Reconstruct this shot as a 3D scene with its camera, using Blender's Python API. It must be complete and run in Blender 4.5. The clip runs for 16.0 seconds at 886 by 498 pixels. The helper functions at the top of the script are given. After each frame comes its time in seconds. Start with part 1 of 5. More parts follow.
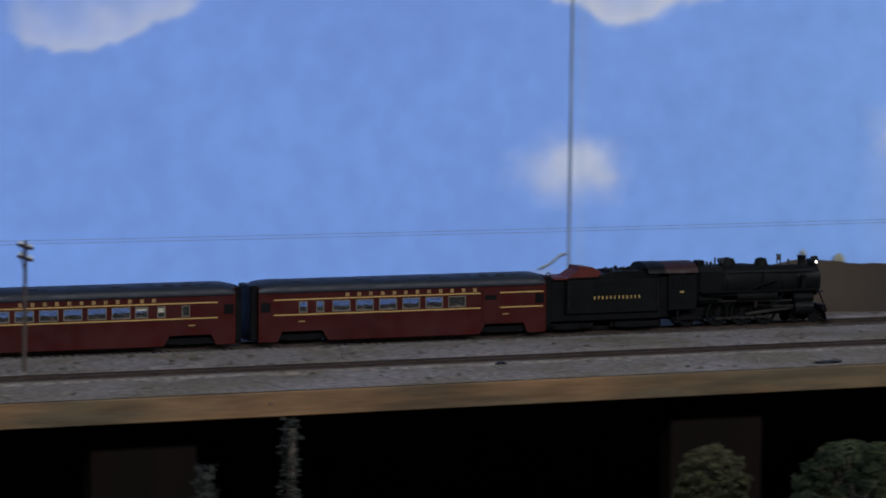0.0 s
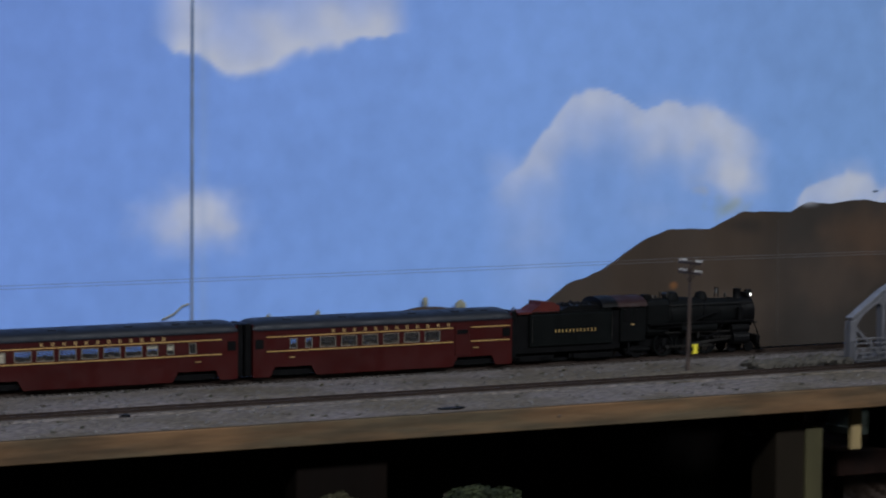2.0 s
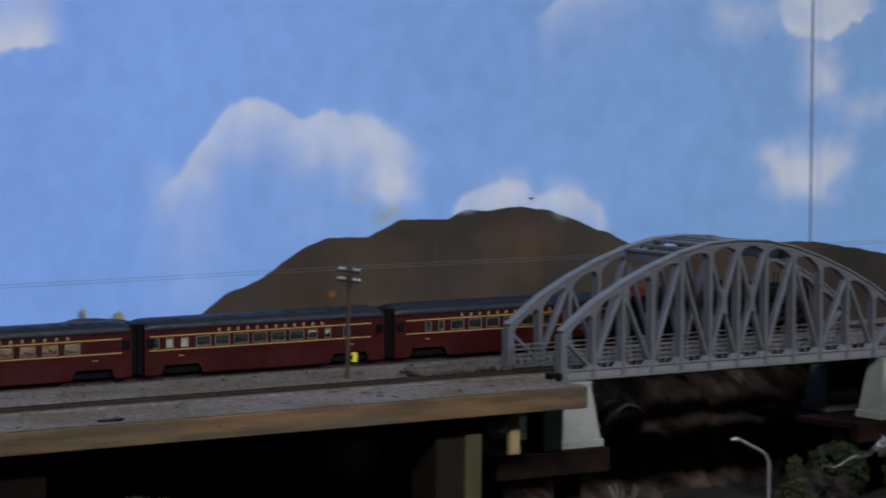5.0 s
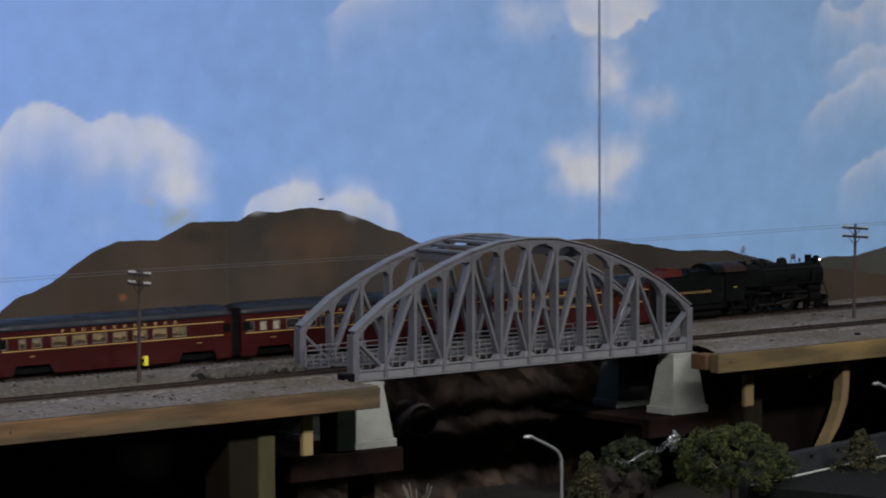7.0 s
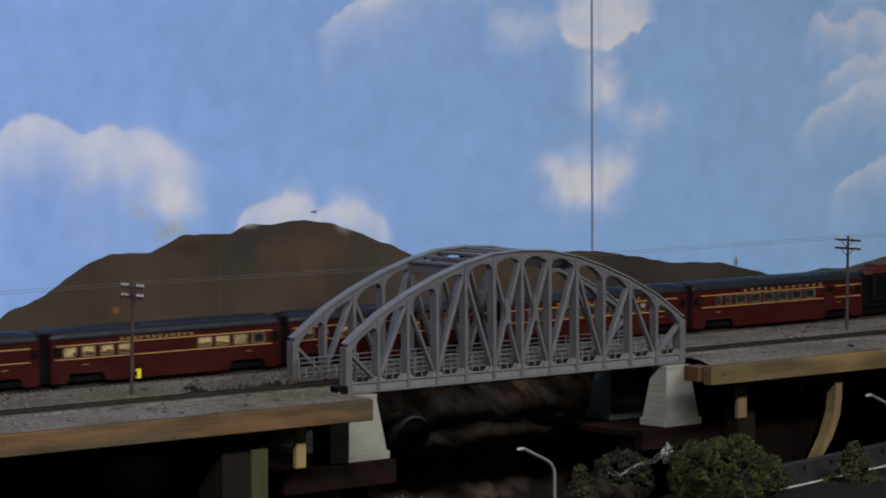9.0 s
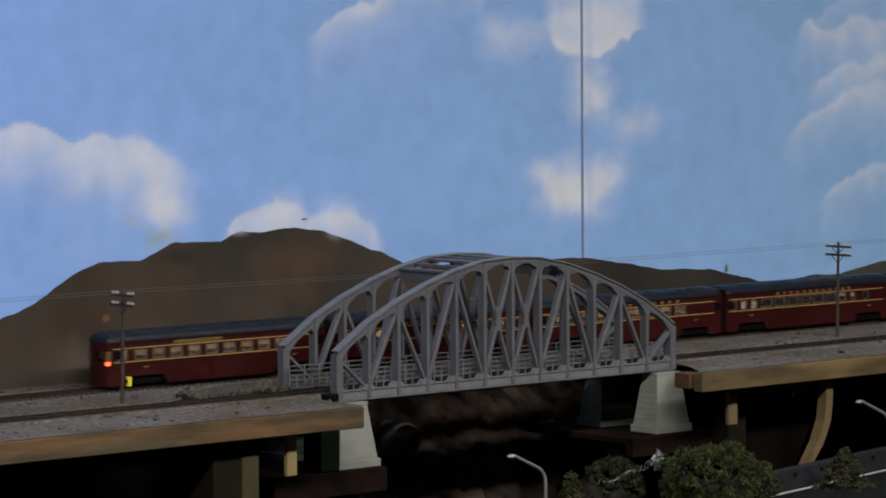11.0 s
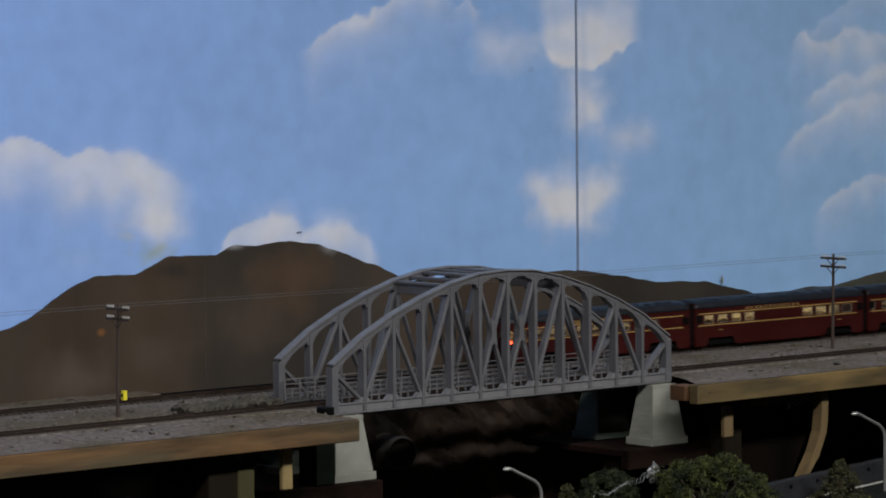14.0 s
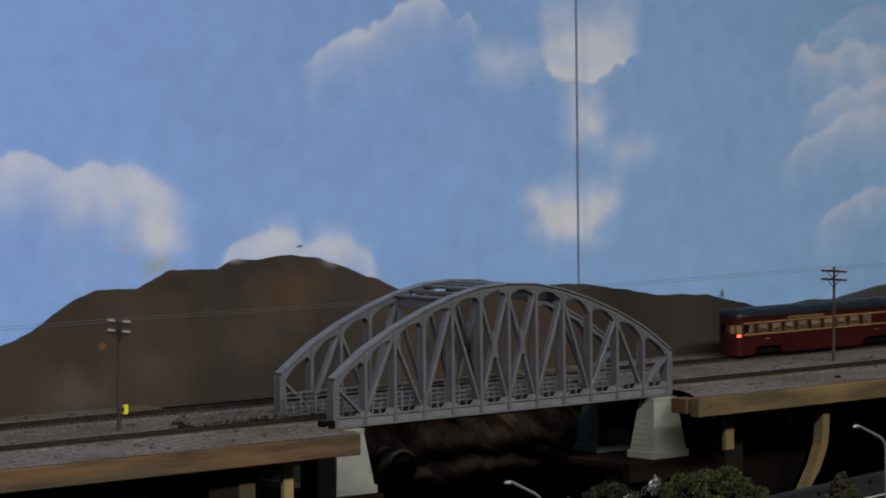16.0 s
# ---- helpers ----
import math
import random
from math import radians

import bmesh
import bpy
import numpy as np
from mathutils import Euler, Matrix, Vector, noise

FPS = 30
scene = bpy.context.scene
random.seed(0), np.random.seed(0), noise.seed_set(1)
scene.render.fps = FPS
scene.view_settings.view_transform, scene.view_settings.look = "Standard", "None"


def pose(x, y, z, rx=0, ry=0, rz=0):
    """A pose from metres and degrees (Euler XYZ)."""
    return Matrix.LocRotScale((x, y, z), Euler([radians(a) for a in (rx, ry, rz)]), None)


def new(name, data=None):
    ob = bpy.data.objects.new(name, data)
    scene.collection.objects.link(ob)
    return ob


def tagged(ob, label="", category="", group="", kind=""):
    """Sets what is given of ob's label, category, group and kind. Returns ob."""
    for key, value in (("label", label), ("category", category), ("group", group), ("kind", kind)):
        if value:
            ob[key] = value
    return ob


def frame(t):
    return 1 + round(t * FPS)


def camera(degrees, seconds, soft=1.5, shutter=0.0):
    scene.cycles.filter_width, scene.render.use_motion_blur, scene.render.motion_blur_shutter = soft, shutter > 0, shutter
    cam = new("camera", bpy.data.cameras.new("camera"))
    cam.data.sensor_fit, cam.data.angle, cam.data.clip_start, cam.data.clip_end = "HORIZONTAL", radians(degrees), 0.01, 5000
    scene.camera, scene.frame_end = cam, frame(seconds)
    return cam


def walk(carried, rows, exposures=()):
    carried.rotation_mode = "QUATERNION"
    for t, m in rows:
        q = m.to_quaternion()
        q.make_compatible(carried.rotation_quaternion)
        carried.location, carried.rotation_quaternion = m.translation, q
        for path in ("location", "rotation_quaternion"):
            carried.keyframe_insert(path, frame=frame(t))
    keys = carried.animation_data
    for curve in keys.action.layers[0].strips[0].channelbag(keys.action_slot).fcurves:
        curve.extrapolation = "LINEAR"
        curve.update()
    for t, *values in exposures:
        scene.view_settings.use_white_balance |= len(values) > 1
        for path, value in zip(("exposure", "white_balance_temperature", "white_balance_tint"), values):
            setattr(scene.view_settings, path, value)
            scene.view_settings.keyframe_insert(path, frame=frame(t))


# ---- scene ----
# ---- camera: stands three metres off behind the aisle and pans with a long lens ----
cam = camera(14.89, 16.0, soft=1.9, shutter=0.75)
EYE = 0.335
PAN = [
    (0.0, -23.929, -5.181, -0.671),
    (0.5, -25.513, -5.109, -0.730),
    (1.0, -27.288, -5.040, -0.512),
    (1.5, -28.960, -4.846, -0.531),
    (2.0, -30.313, -4.277, -0.424),
    (2.5, -31.076, -4.121, -0.378),
    (3.0, -32.160, -4.202, -0.375),
    (3.5, -33.278, -3.984, -0.095),
    (4.0, -33.963, -3.877, -0.394),
    (4.5, -34.927, -4.023, -0.433),
    (5.0, -36.095, -4.087, -0.234),
    (7.5, -39.923, -4.041, 0.196),
    (8.0, -39.890, -3.974, 0.056),
    (8.5, -39.708, -3.925, 0.219),
    (9.0, -39.762, -3.869, 0.322),
    (11.5, -39.931, -3.739, 0.420),
    (12.0, -39.922, -3.738, 0.491),
    (12.5, -39.918, -3.680, 0.780),
    (13.0, -39.929, -3.611, 0.612),
    (13.5, -40.007, -3.609, 0.694),
    (14.0, -40.010, -3.528, 0.579),
    (14.5, -39.997, -3.411, 0.656),
    (15.0, -39.950, -3.330, 0.655),
    (15.5, -39.974, -3.304, 0.611),
    (16.0, -40.000, -3.300, 0.691),
]
walk(cam, [(t, pose(0, 0, EYE, 0, 0, yaw) @ pose(0, 0, 0, 90 + pitch) @ pose(0, 0, 0, 0, 0, -roll)) for t, yaw, pitch, roll in PAN],
     exposures=[(0.0, -0.11, 6300, 12), (2.0, -0.24, 6300, 12), (3.5, -0.26, 6280, 12), (4.5, -0.18, 6280, 12), (5.0, -0.06, 6300, 12), (8.0, 0.05, 7050, 13), (11.5, -0.02, 7120, 12), (16.0, -0.17, 7180, 11)])

# ---- light: two rows of ceiling tubes in a windowless club room ----
world = bpy.data.worlds.new("room_air")
scene.world = world
world.use_nodes = True
world.node_tree.nodes["Background"].inputs[0].default_value = (0.75, 0.85, 1.0, 1)
world.node_tree.nodes["Background"].inputs[1].default_value = 0.02
CEILING = 1.45
LAMPS = [(-0.5, 0.85, 46.0), (1.1, 0.85, 48.0), (2.7, 0.85, 46.0)]
for lx, ly, power in LAMPS:
    light = bpy.data.lights.new("tube_light", "AREA")
    light.shape, light.size, light.size_y, light.energy, light.color = "RECTANGLE", 1.2, 0.25, power, (0.93, 0.97, 1.0)
    new("tube_light", light).matrix_world = pose(lx, ly, CEILING - 0.09)


# ---- materials ----
def material(name, color, rough=0.7, metal=0.0, vary=0.25, scale=40.0, bump=0.0, bump_scale=300.0, second=None, mix_scale=8.0, random_tone=0.0, stretch=(1, 1, 1)):
    m = bpy.data.materials.new(name)
    m.use_nodes = True
    nt = m.node_tree
    bsdf = nt.nodes["Principled BSDF"]
    bsdf.inputs["Roughness"].default_value, bsdf.inputs["Metallic"].default_value = rough, metal
    coord = nt.nodes.new("ShaderNodeTexCoord")
    mapping = nt.nodes.new("ShaderNodeMapping")
    mapping.inputs["Scale"].default_value = stretch
    nt.links.new(coord.outputs["Object"], mapping.inputs["Vector"])

    def noise_of(s, detail=4.0):
        n = nt.nodes.new("ShaderNodeTexNoise")
        n.inputs["Scale"].default_value, n.inputs["Detail"].default_value = s, detail
        nt.links.new(mapping.outputs[0], n.inputs["Vector"])
        return n.outputs["Fac"]

    def mixed(fac, a, b, blend="MIX"):
        x = nt.nodes.new("ShaderNodeMix")
        x.data_type, x.blend_type = "RGBA", blend
        for socket, value in ((x.inputs[0], fac), (x.inputs[6], a), (x.inputs[7], b)):
            if isinstance(value, bpy.types.NodeSocket):
                nt.links.new(value, socket)
            else:
                socket.default_value = value
        return x.outputs[2]

    def spread(value, low, high, to_low, to_high):
        r = nt.nodes.new("ShaderNodeMapRange")
        for k, v in zip((1, 2, 3, 4), (low, high, to_low, to_high)):
            r.inputs[k].default_value = v
        nt.links.new(value, r.inputs[0])
        return r.outputs[0]

    base = (*color, 1)
    if second:
        base = mixed(spread(noise_of(mix_scale), 0.42, 0.6, 0, 1), base, (*second, 1))
    tone = spread(noise_of(scale, 6.0), 0.3, 0.7, 1 - vary, 1 + vary)
    grey = nt.nodes.new("ShaderNodeCombineColor")
    for k in range(3):
        nt.links.new(tone, grey.inputs[k])
    base = mixed(1.0, base, grey.outputs[0], "MULTIPLY")
    if random_tone:
        info = nt.nodes.new("ShaderNodeObjectInfo")
        tone = spread(info.outputs["Random"], 0, 1, 1 - random_tone, 1 + random_tone)
        grey = nt.nodes.new("ShaderNodeCombineColor")
        for k in range(3):
            nt.links.new(tone, grey.inputs[k])
        base = mixed(1.0, base, grey.outputs[0], "MULTIPLY")
    nt.links.new(base, bsdf.inputs["Base Color"])
    if vary:
        nt.links.new(spread(noise_of(scale * 2.3), 0.3, 0.7, max(0.02, rough - 0.12), min(1, rough + 0.12)), bsdf.inputs["Roughness"])
    if bump:
        b = nt.nodes.new("ShaderNodeBump")
        b.inputs["Strength"].default_value, b.inputs["Distance"].default_value = bump, 0.002
        nt.links.new(noise_of(bump_scale, 5.0), b.inputs["Height"])
        nt.links.new(b.outputs[0], bsdf.inputs["Normal"])
    return m


def glowing(name, color, strength):
    m = bpy.data.materials.new(name)
    m.use_nodes = True
    b = m.node_tree.nodes["Principled BSDF"]
    b.inputs["Base Color"].default_value = b.inputs["Emission Color"].default_value = (*color, 1)
    b.inputs["Emission Strength"].default_value = strength
    return m


def painted_mural(name):
    """The hand-painted sky: its paint is stored per point of the board, with brush grain over it."""
    m = bpy.data.materials.new(name)
    m.use_nodes = True
    nt = m.node_tree
    b = nt.nodes["Principled BSDF"]
    b.inputs["Roughness"].default_value = 0.8
    b.inputs["Specular IOR Level"].default_value = 0.2
    paint = nt.nodes.new("ShaderNodeVertexColor")
    paint.layer_name = "paint"
    coord = nt.nodes.new("ShaderNodeTexCoord")
    grain = nt.nodes.new("ShaderNodeTexNoise")
    grain.inputs["Scale"].default_value, grain.inputs["Detail"].default_value = 35, 6
    nt.links.new(coord.outputs["Object"], grain.inputs["Vector"])
    r = nt.nodes.new("ShaderNodeMapRange")
    for k, v in zip((1, 2, 3, 4), (0.3, 0.7, 0.95, 1.05)):
        r.inputs[k].default_value = v
    nt.links.new(grain.outputs["Fac"], r.inputs[0])
    mul = nt.nodes.new("ShaderNodeVectorMath")
    mul.operation = "SCALE"
    nt.links.new(paint.outputs["Color"], mul.inputs[0])
    nt.links.new(r.outputs[0], mul.inputs["Scale"])
    nt.links.new(mul.outputs[0], b.inputs["Base Color"])
    return m


SKY_PAINT = painted_mural("sky_paint")
SEAM = material("seam_filler", (0.15, 0.20, 0.31), 0.8, vary=0.2)
HILL = material("hill_paint", (0.0310, 0.0255, 0.0215), 0.85, vary=0.3, scale=9, second=(0.0470, 0.0330, 0.0235), mix_scale=5, stretch=(1, 1, 0.45))


def dab(mat, places):
    """Adds soft dabs of paint to a material: place, reach and colour in the thing's own space."""
    nt = mat.node_tree
    bsdf = nt.nodes["Principled BSDF"]
    for place, reach, color, most in places:
        coord = nt.nodes.new("ShaderNodeTexCoord")
        warp = nt.nodes.new("ShaderNodeTexNoise")
        warp.inputs["Scale"].default_value = 30
        shift = nt.nodes.new("ShaderNodeMapping")
        shift.inputs["Location"].default_value = [-a / b for a, b in zip(place, reach)]
        shift.inputs["Scale"].default_value = [1 / b for b in reach]
        length = nt.nodes.new("ShaderNodeVectorMath")
        length.operation = "LENGTH"
        add = nt.nodes.new("ShaderNodeMath")
        add.operation = "ADD"
        fade = nt.nodes.new("ShaderNodeMapRange")
        fade.interpolation_type = "SMOOTHSTEP"
        for k, v in zip((1, 2, 3, 4), (0.55, 1.5, most, 0.0)):
            fade.inputs[k].default_value = v
        mix = nt.nodes.new("ShaderNodeMix")
        mix.data_type = "RGBA"
        old = bsdf.inputs["Base Color"].links[0].from_socket
        nt.links.new(coord.outputs["Object"], shift.inputs["Vector"])
        nt.links.new(coord.outputs["Object"], warp.inputs["Vector"])
        nt.links.new(shift.outputs[0], length.inputs[0])
        nt.links.new(length.outputs["Value"], add.inputs[0])
        nt.links.new(warp.outputs["Fac"], add.inputs[1])
        nt.links.new(add.outputs[0], fade.inputs[0])
        nt.links.new(fade.outputs[0], mix.inputs[0])
        nt.links.new(old, mix.inputs[6])
        mix.inputs[7].default_value = (*color, 1)
        nt.links.new(mix.outputs[2], bsdf.inputs["Base Color"])


dab(HILL, (((2.055, 2.68, 0.098), (0.070, 1.0, 0.050), (0.078, 0.046, 0.028), 0.75), ((2.00, 2.68, 0.06), (0.09, 1.0, 0.05), (0.066, 0.046, 0.034), 0.6),
           ((1.980, 2.68, 0.141), (0.022, 1.0, 0.014), (0.46, 0.47, 0.52), 0.95), ((2.104, 2.68, 0.134), (0.022, 1.0, 0.016), (0.40, 0.40, 0.43), 0.75),
           ((1.823, 2.68, 0.060), (0.0065, 1.0, 0.005), (0.17, 0.070, 0.022), 0.8), ((1.79, 2.68, 0.02), (0.06, 1.0, 0.03), (0.085, 0.066, 0.056), 0.7), ((1.88, 2.68, 0.035), (0.05, 1.0, 0.03), (0.070, 0.054, 0.044), 0.6), ((1.905, 2.68, 0.115), (0.03, 1.0, 0.012), (0.020, 0.017, 0.015), 0.7)))
HILL_FAR = material("far_hill_paint", (0.0385, 0.0385, 0.0315), 0.85, vary=0.3, scale=12)
BRUSH = material("dry_brush_paint", (0.2000, 0.2000, 0.1500), 0.9, vary=0.4, scale=120)
GRAVEL = material("gravel", (0.122, 0.105, 0.099), 0.95, vary=0.55, scale=170, bump=1.0, bump_scale=420, second=(0.086, 0.071, 0.052), mix_scale=9)
BALLAST = material("dark_ballast", (0.0806, 0.0711, 0.0689), 0.95, vary=0.5, scale=400, bump=0.9, bump_scale=500)
STONE = material("loose_stone", (0.1034, 0.0975, 0.0934), 0.9, vary=0.3, scale=200, bump=0.4)
RUBBLE = material("dark_rubble", (0.0400, 0.0350, 0.0270), 0.95, vary=0.6, scale=180, bump=0.6)
TIE = material("tie_wood", (0.0495, 0.0392, 0.0331), 0.9, vary=0.4, scale=200)
TIE_GREY = material("weathered_tie", (0.0900, 0.0780, 0.0700), 0.9, vary=0.4, scale=200)
RAIL = material("rail_steel", (0.0480, 0.0340, 0.0280), 0.45, 0.7, vary=0.3, scale=90)
PLANK = material("fascia_wood", (0.0530, 0.0395, 0.0225), 0.75, vary=0.38, scale=46, second=(0.1020, 0.0570, 0.0265), mix_scale=15, bump=0.3, bump_scale=90, stretch=(0.34, 1, 2.4))
PLANK_EAST = material("fascia_pine", (0.0760, 0.0520, 0.0190), 0.7, vary=0.45, scale=22, second=(0.105, 0.068, 0.024), mix_scale=11, bump=0.25, bump_scale=60, stretch=(0.5, 1, 2.6))
PLANK_RAW = material("raw_pine", (0.1714, 0.1243, 0.0514), 0.75, vary=0.25, scale=40, stretch=(1, 1, 0.3))
# near black: this wood's colour includes the shade under the deck
PLANK_DARK = material("shaded_wood", (0.0071, 0.0043, 0.0029), 0.8, vary=0.4, scale=30, bump=0.2)
POST = material("post_wood", (0.0340, 0.0300, 0.0125), 0.8, vary=0.3, scale=30, stretch=(1, 1, 0.3))
ORANGE_WOOD = material("orange_wood", (0.0640, 0.0270, 0.0100), 0.75, vary=0.3, scale=50)
KNOT = material("knot_wood", (0.05, 0.03, 0.02), 0.8)
BRIDGE = material("bridge_grey", (0.0850, 0.0850, 0.0945), 0.42, vary=0.12, scale=60)
BRIDGE_LOW = material("bridge_chord_grey", (0.1250, 0.1250, 0.1340), 0.42, vary=0.15, scale=80)
DECK = material("deck_dark", (0.0450, 0.0425, 0.0425), 0.8, vary=0.3)
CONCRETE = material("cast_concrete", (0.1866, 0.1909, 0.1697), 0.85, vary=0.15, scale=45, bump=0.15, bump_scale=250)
CONCRETE_GREEN = material("dark_green_concrete", (0.0520, 0.0640, 0.0520), 0.9, vary=0.35, scale=25)
# cloth and soil are near black, the deck's shade put into their colours
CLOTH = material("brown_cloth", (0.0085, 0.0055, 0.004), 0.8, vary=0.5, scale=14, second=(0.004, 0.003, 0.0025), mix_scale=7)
SOIL = material("shaded_soil", (0.0072, 0.0060, 0.0043), 0.95, vary=0.5, scale=40, bump=0.6, bump_scale=150)
GULLY = material("gully_earth", (0.040, 0.0260, 0.0190), 0.75, vary=0.6, scale=25, bump=0.8, bump_scale=60, second=(0.014, 0.009, 0.0065), mix_scale=14)
# post wood with shade put into the colour; POST is its lit tone
POST_DARK = material("shaded_post_wood", (0.0090, 0.0066, 0.0040), 0.8, vary=0.3, scale=30, stretch=(1, 1, 0.3))
# board and shelf browns darkened to hold the shade below the layout
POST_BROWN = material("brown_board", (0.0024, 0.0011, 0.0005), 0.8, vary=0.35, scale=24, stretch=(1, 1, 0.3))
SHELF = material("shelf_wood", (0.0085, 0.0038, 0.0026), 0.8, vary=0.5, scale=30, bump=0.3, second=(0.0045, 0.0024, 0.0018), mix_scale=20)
# shade on the left pier's side, as a dark green colour
PIER_SHADE = material("pier_shade_green", (0.0050, 0.0080, 0.0055), 0.85, vary=0.4, scale=40)
BRACKET = material("bracket_pine", (0.105, 0.070, 0.030), 0.75, vary=0.3, scale=60, stretch=(1, 1, 0.3))
CLEAT = material("cleat_wood", (0.040, 0.021, 0.012), 0.8, vary=0.3)
PIPE = material("pipe_clay", (0.0360, 0.0280, 0.0240), 0.8, vary=0.3, scale=50)
POLE = material("pole_wood", (0.0360, 0.0225, 0.0170), 0.85, vary=0.3, scale=90, stretch=(1, 1, 0.2))
GLASS_WHITE = material("white_insulator", (0.48, 0.48, 0.47), 0.3, vary=0.05)
WIRE = material("wire_grey", (0.08, 0.085, 0.10), 0.5, 0.3, vary=0.1)
YELLOW = material("yellow_enamel", (0.6240, 0.5440, 0.0320), 0.5, vary=0.1)
MAROON = material("maroon_paint", (0.0290, 0.0036, 0.0032), 0.42, vary=0.14, scale=25)
ROOF = material("roof_blue_black", (0.0075, 0.0096, 0.0145), 0.50, vary=0.2, scale=40)
BLACK = material("black_paint", (0.0030, 0.0030, 0.0033), 0.5, vary=0.3, scale=60)
BOILER = material("boiler_black", (0.0021, 0.0025, 0.0026), 0.68, vary=0.35, scale=50)
TENDER = material("brunswick_green", (0.0026, 0.0034, 0.0034), 0.55, vary=0.25, scale=40)
CAB_ROOF = material("cab_roof_brown", (0.0150, 0.0045, 0.0038), 0.6, vary=0.2)
RED = material("tuscan_red_deck", (0.0560, 0.0085, 0.0062), 0.6, vary=0.25, scale=80)
STEEL = material("worn_steel", (0.0420, 0.0400, 0.0370), 0.4, 0.8, vary=0.25)
GOLD = material("gold_lettering", (0.36, 0.225, 0.075), 0.5, vary=0.08)
NUMBER = material("worn_gold", (0.22, 0.14, 0.05), 0.6, vary=0.2)
LETTER = material("letter_gold", (0.30, 0.20, 0.08), 0.6, vary=0.2)
BEIGE = material("window_shade", (0.55, 0.49, 0.35), 0.8, vary=0.15, scale=60)
SEAT = material("seat_cloth", (0.1200, 0.0720, 0.0300), 0.9, vary=0.3)
FRAME = material("window_trim", (0.1500, 0.1350, 0.1100), 0.4, 0.3, vary=0.1)
LEAF = material("leaf_green", (0.0120, 0.0170, 0.0070), 0.9, vary=0.6, scale=150, second=(0.048, 0.056, 0.0140), mix_scale=60)
LEAF_DARK = material("leaf_dark", (0.0070, 0.0118, 0.0058), 0.9, vary=0.6, scale=120, second=(0.026, 0.033, 0.0140), mix_scale=50)
LEAF_DRY = material("leaf_dry", (0.0252, 0.0276, 0.0108), 0.9, vary=0.5, scale=120, second=(0.0360, 0.0324, 0.0156), mix_scale=30)
BARK = material("bark", (0.0450, 0.0330, 0.0240), 0.95, vary=0.4, scale=90)
LAMP_METAL = material("lamp_silver", (0.2829, 0.2883, 0.2829), 0.35, 0.6, vary=0.1)
FOIL = material("crumpled_foil", (0.1344, 0.1386, 0.1470), 0.30, 0.3, vary=0.1, bump=1.0, bump_scale=120)
ROCK = material("plaster_rock", (0.0130, 0.0110, 0.0090), 0.9, vary=0.5, scale=60, bump=0.6, bump_scale=90)
ASPHALT = material("asphalt", (0.0060, 0.0066, 0.0064), 0.9, vary=0.3, scale=120)
PARAPET = material("parapet_grey", (0.0160, 0.0168, 0.0195), 0.7, vary=0.2, scale=60)
LINE_WHITE = material("white_line", (0.3360, 0.3360, 0.3168), 0.6, vary=0.1)
WALL = material("room_wall", (0.1200, 0.1160, 0.1080), 0.9, vary=0.1, scale=3)
FLOOR = material("room_floor", (0.12, 0.11, 0.10), 0.8, vary=0.2, scale=5)
CEIL = material("ceiling_white", (0.3300, 0.3300, 0.3180), 0.9, vary=0.05)
TUBE = glowing("tube_glow", (0.95, 0.98, 1.0), 4.0)
HEADLIGHT = glowing("headlight_glow", (1.0, 0.97, 0.9), 2.5)
MARKER_RED = glowing("marker_glow", (1.0, 0.10, 0.04), 5.0)
CABIN = glowing("cabin_glow", (1.0, 0.84, 0.52), 10.0)
CABIN_DIM = glowing("dim_cabin_glow", (1.0, 0.80, 0.50), 4.0)

for matte in (CAB_ROOF, RED, MAROON, ROOF, POST, POST_DARK, POST_BROWN, SHELF, GULLY, PLANK, BOILER, TENDER, BLACK, PLANK_DARK, CLOTH, SOIL, GRAVEL, HILL, LEAF, LEAF_DARK, LEAF_DRY):
    matte.node_tree.nodes["Principled BSDF"].inputs["Specular IOR Level"].default_value = 0.22
for dull in (PIER_SHADE, ASPHALT, PARAPET, ROCK, POST_DARK, POST_BROWN, SHELF, PLANK_DARK, BLACK, BOILER, TENDER):
    dull.node_tree.nodes["Principled BSDF"].inputs["Specular IOR Level"].default_value = 0.08
pane = bpy.data.materials.new("window_glass")
pane.use_nodes = True
_n = pane.node_tree
_clear, _gloss, _mix = _n.nodes.new("ShaderNodeBsdfTransparent"), _n.nodes.new("ShaderNodeBsdfGlossy"), _n.nodes.new("ShaderNodeMixShader")
_clear.inputs[0].default_value = (0.80, 0.81, 0.83, 1)
_gloss.inputs["Roughness"].default_value = 0.25
_mix.inputs[0].default_value = 0.16
_n.links.new(_clear.outputs[0], _mix.inputs[1])
_n.links.new(_gloss.outputs[0], _mix.inputs[2])
_n.links.new(_mix.outputs[0], _n.nodes["Material Output"].inputs[0])
PANE = pane


# ---- mesh helpers ----
def mesh_object(name, bm, mat, parent=None, label="", smooth=False):
    data = bpy.data.meshes.new(name)
    bm.normal_update()
    bm.to_mesh(data)
    bm.free()
    if smooth:
        data.shade_smooth()
        data.set_sharp_from_angle(angle=radians(35))
    if mat:
        data.materials.append(mat)
    ob = new(name, data)
    if parent:
        ob.parent = parent
    if label:
        ob["label"] = label
    return ob


def part(name, bm, mat, parent, label="", smooth=False):
    return mesh_object(name, bm, mat, parent, label, smooth)


def thing(name, label, category, at=(0, 0, 0), turn=0.0, group="", kind=""):
    ob = new(name)
    ob.empty_display_size = 0.01
    ob.matrix_basis = pose(*at, 0, 0, turn)
    return tagged(ob, label, category, group, kind)


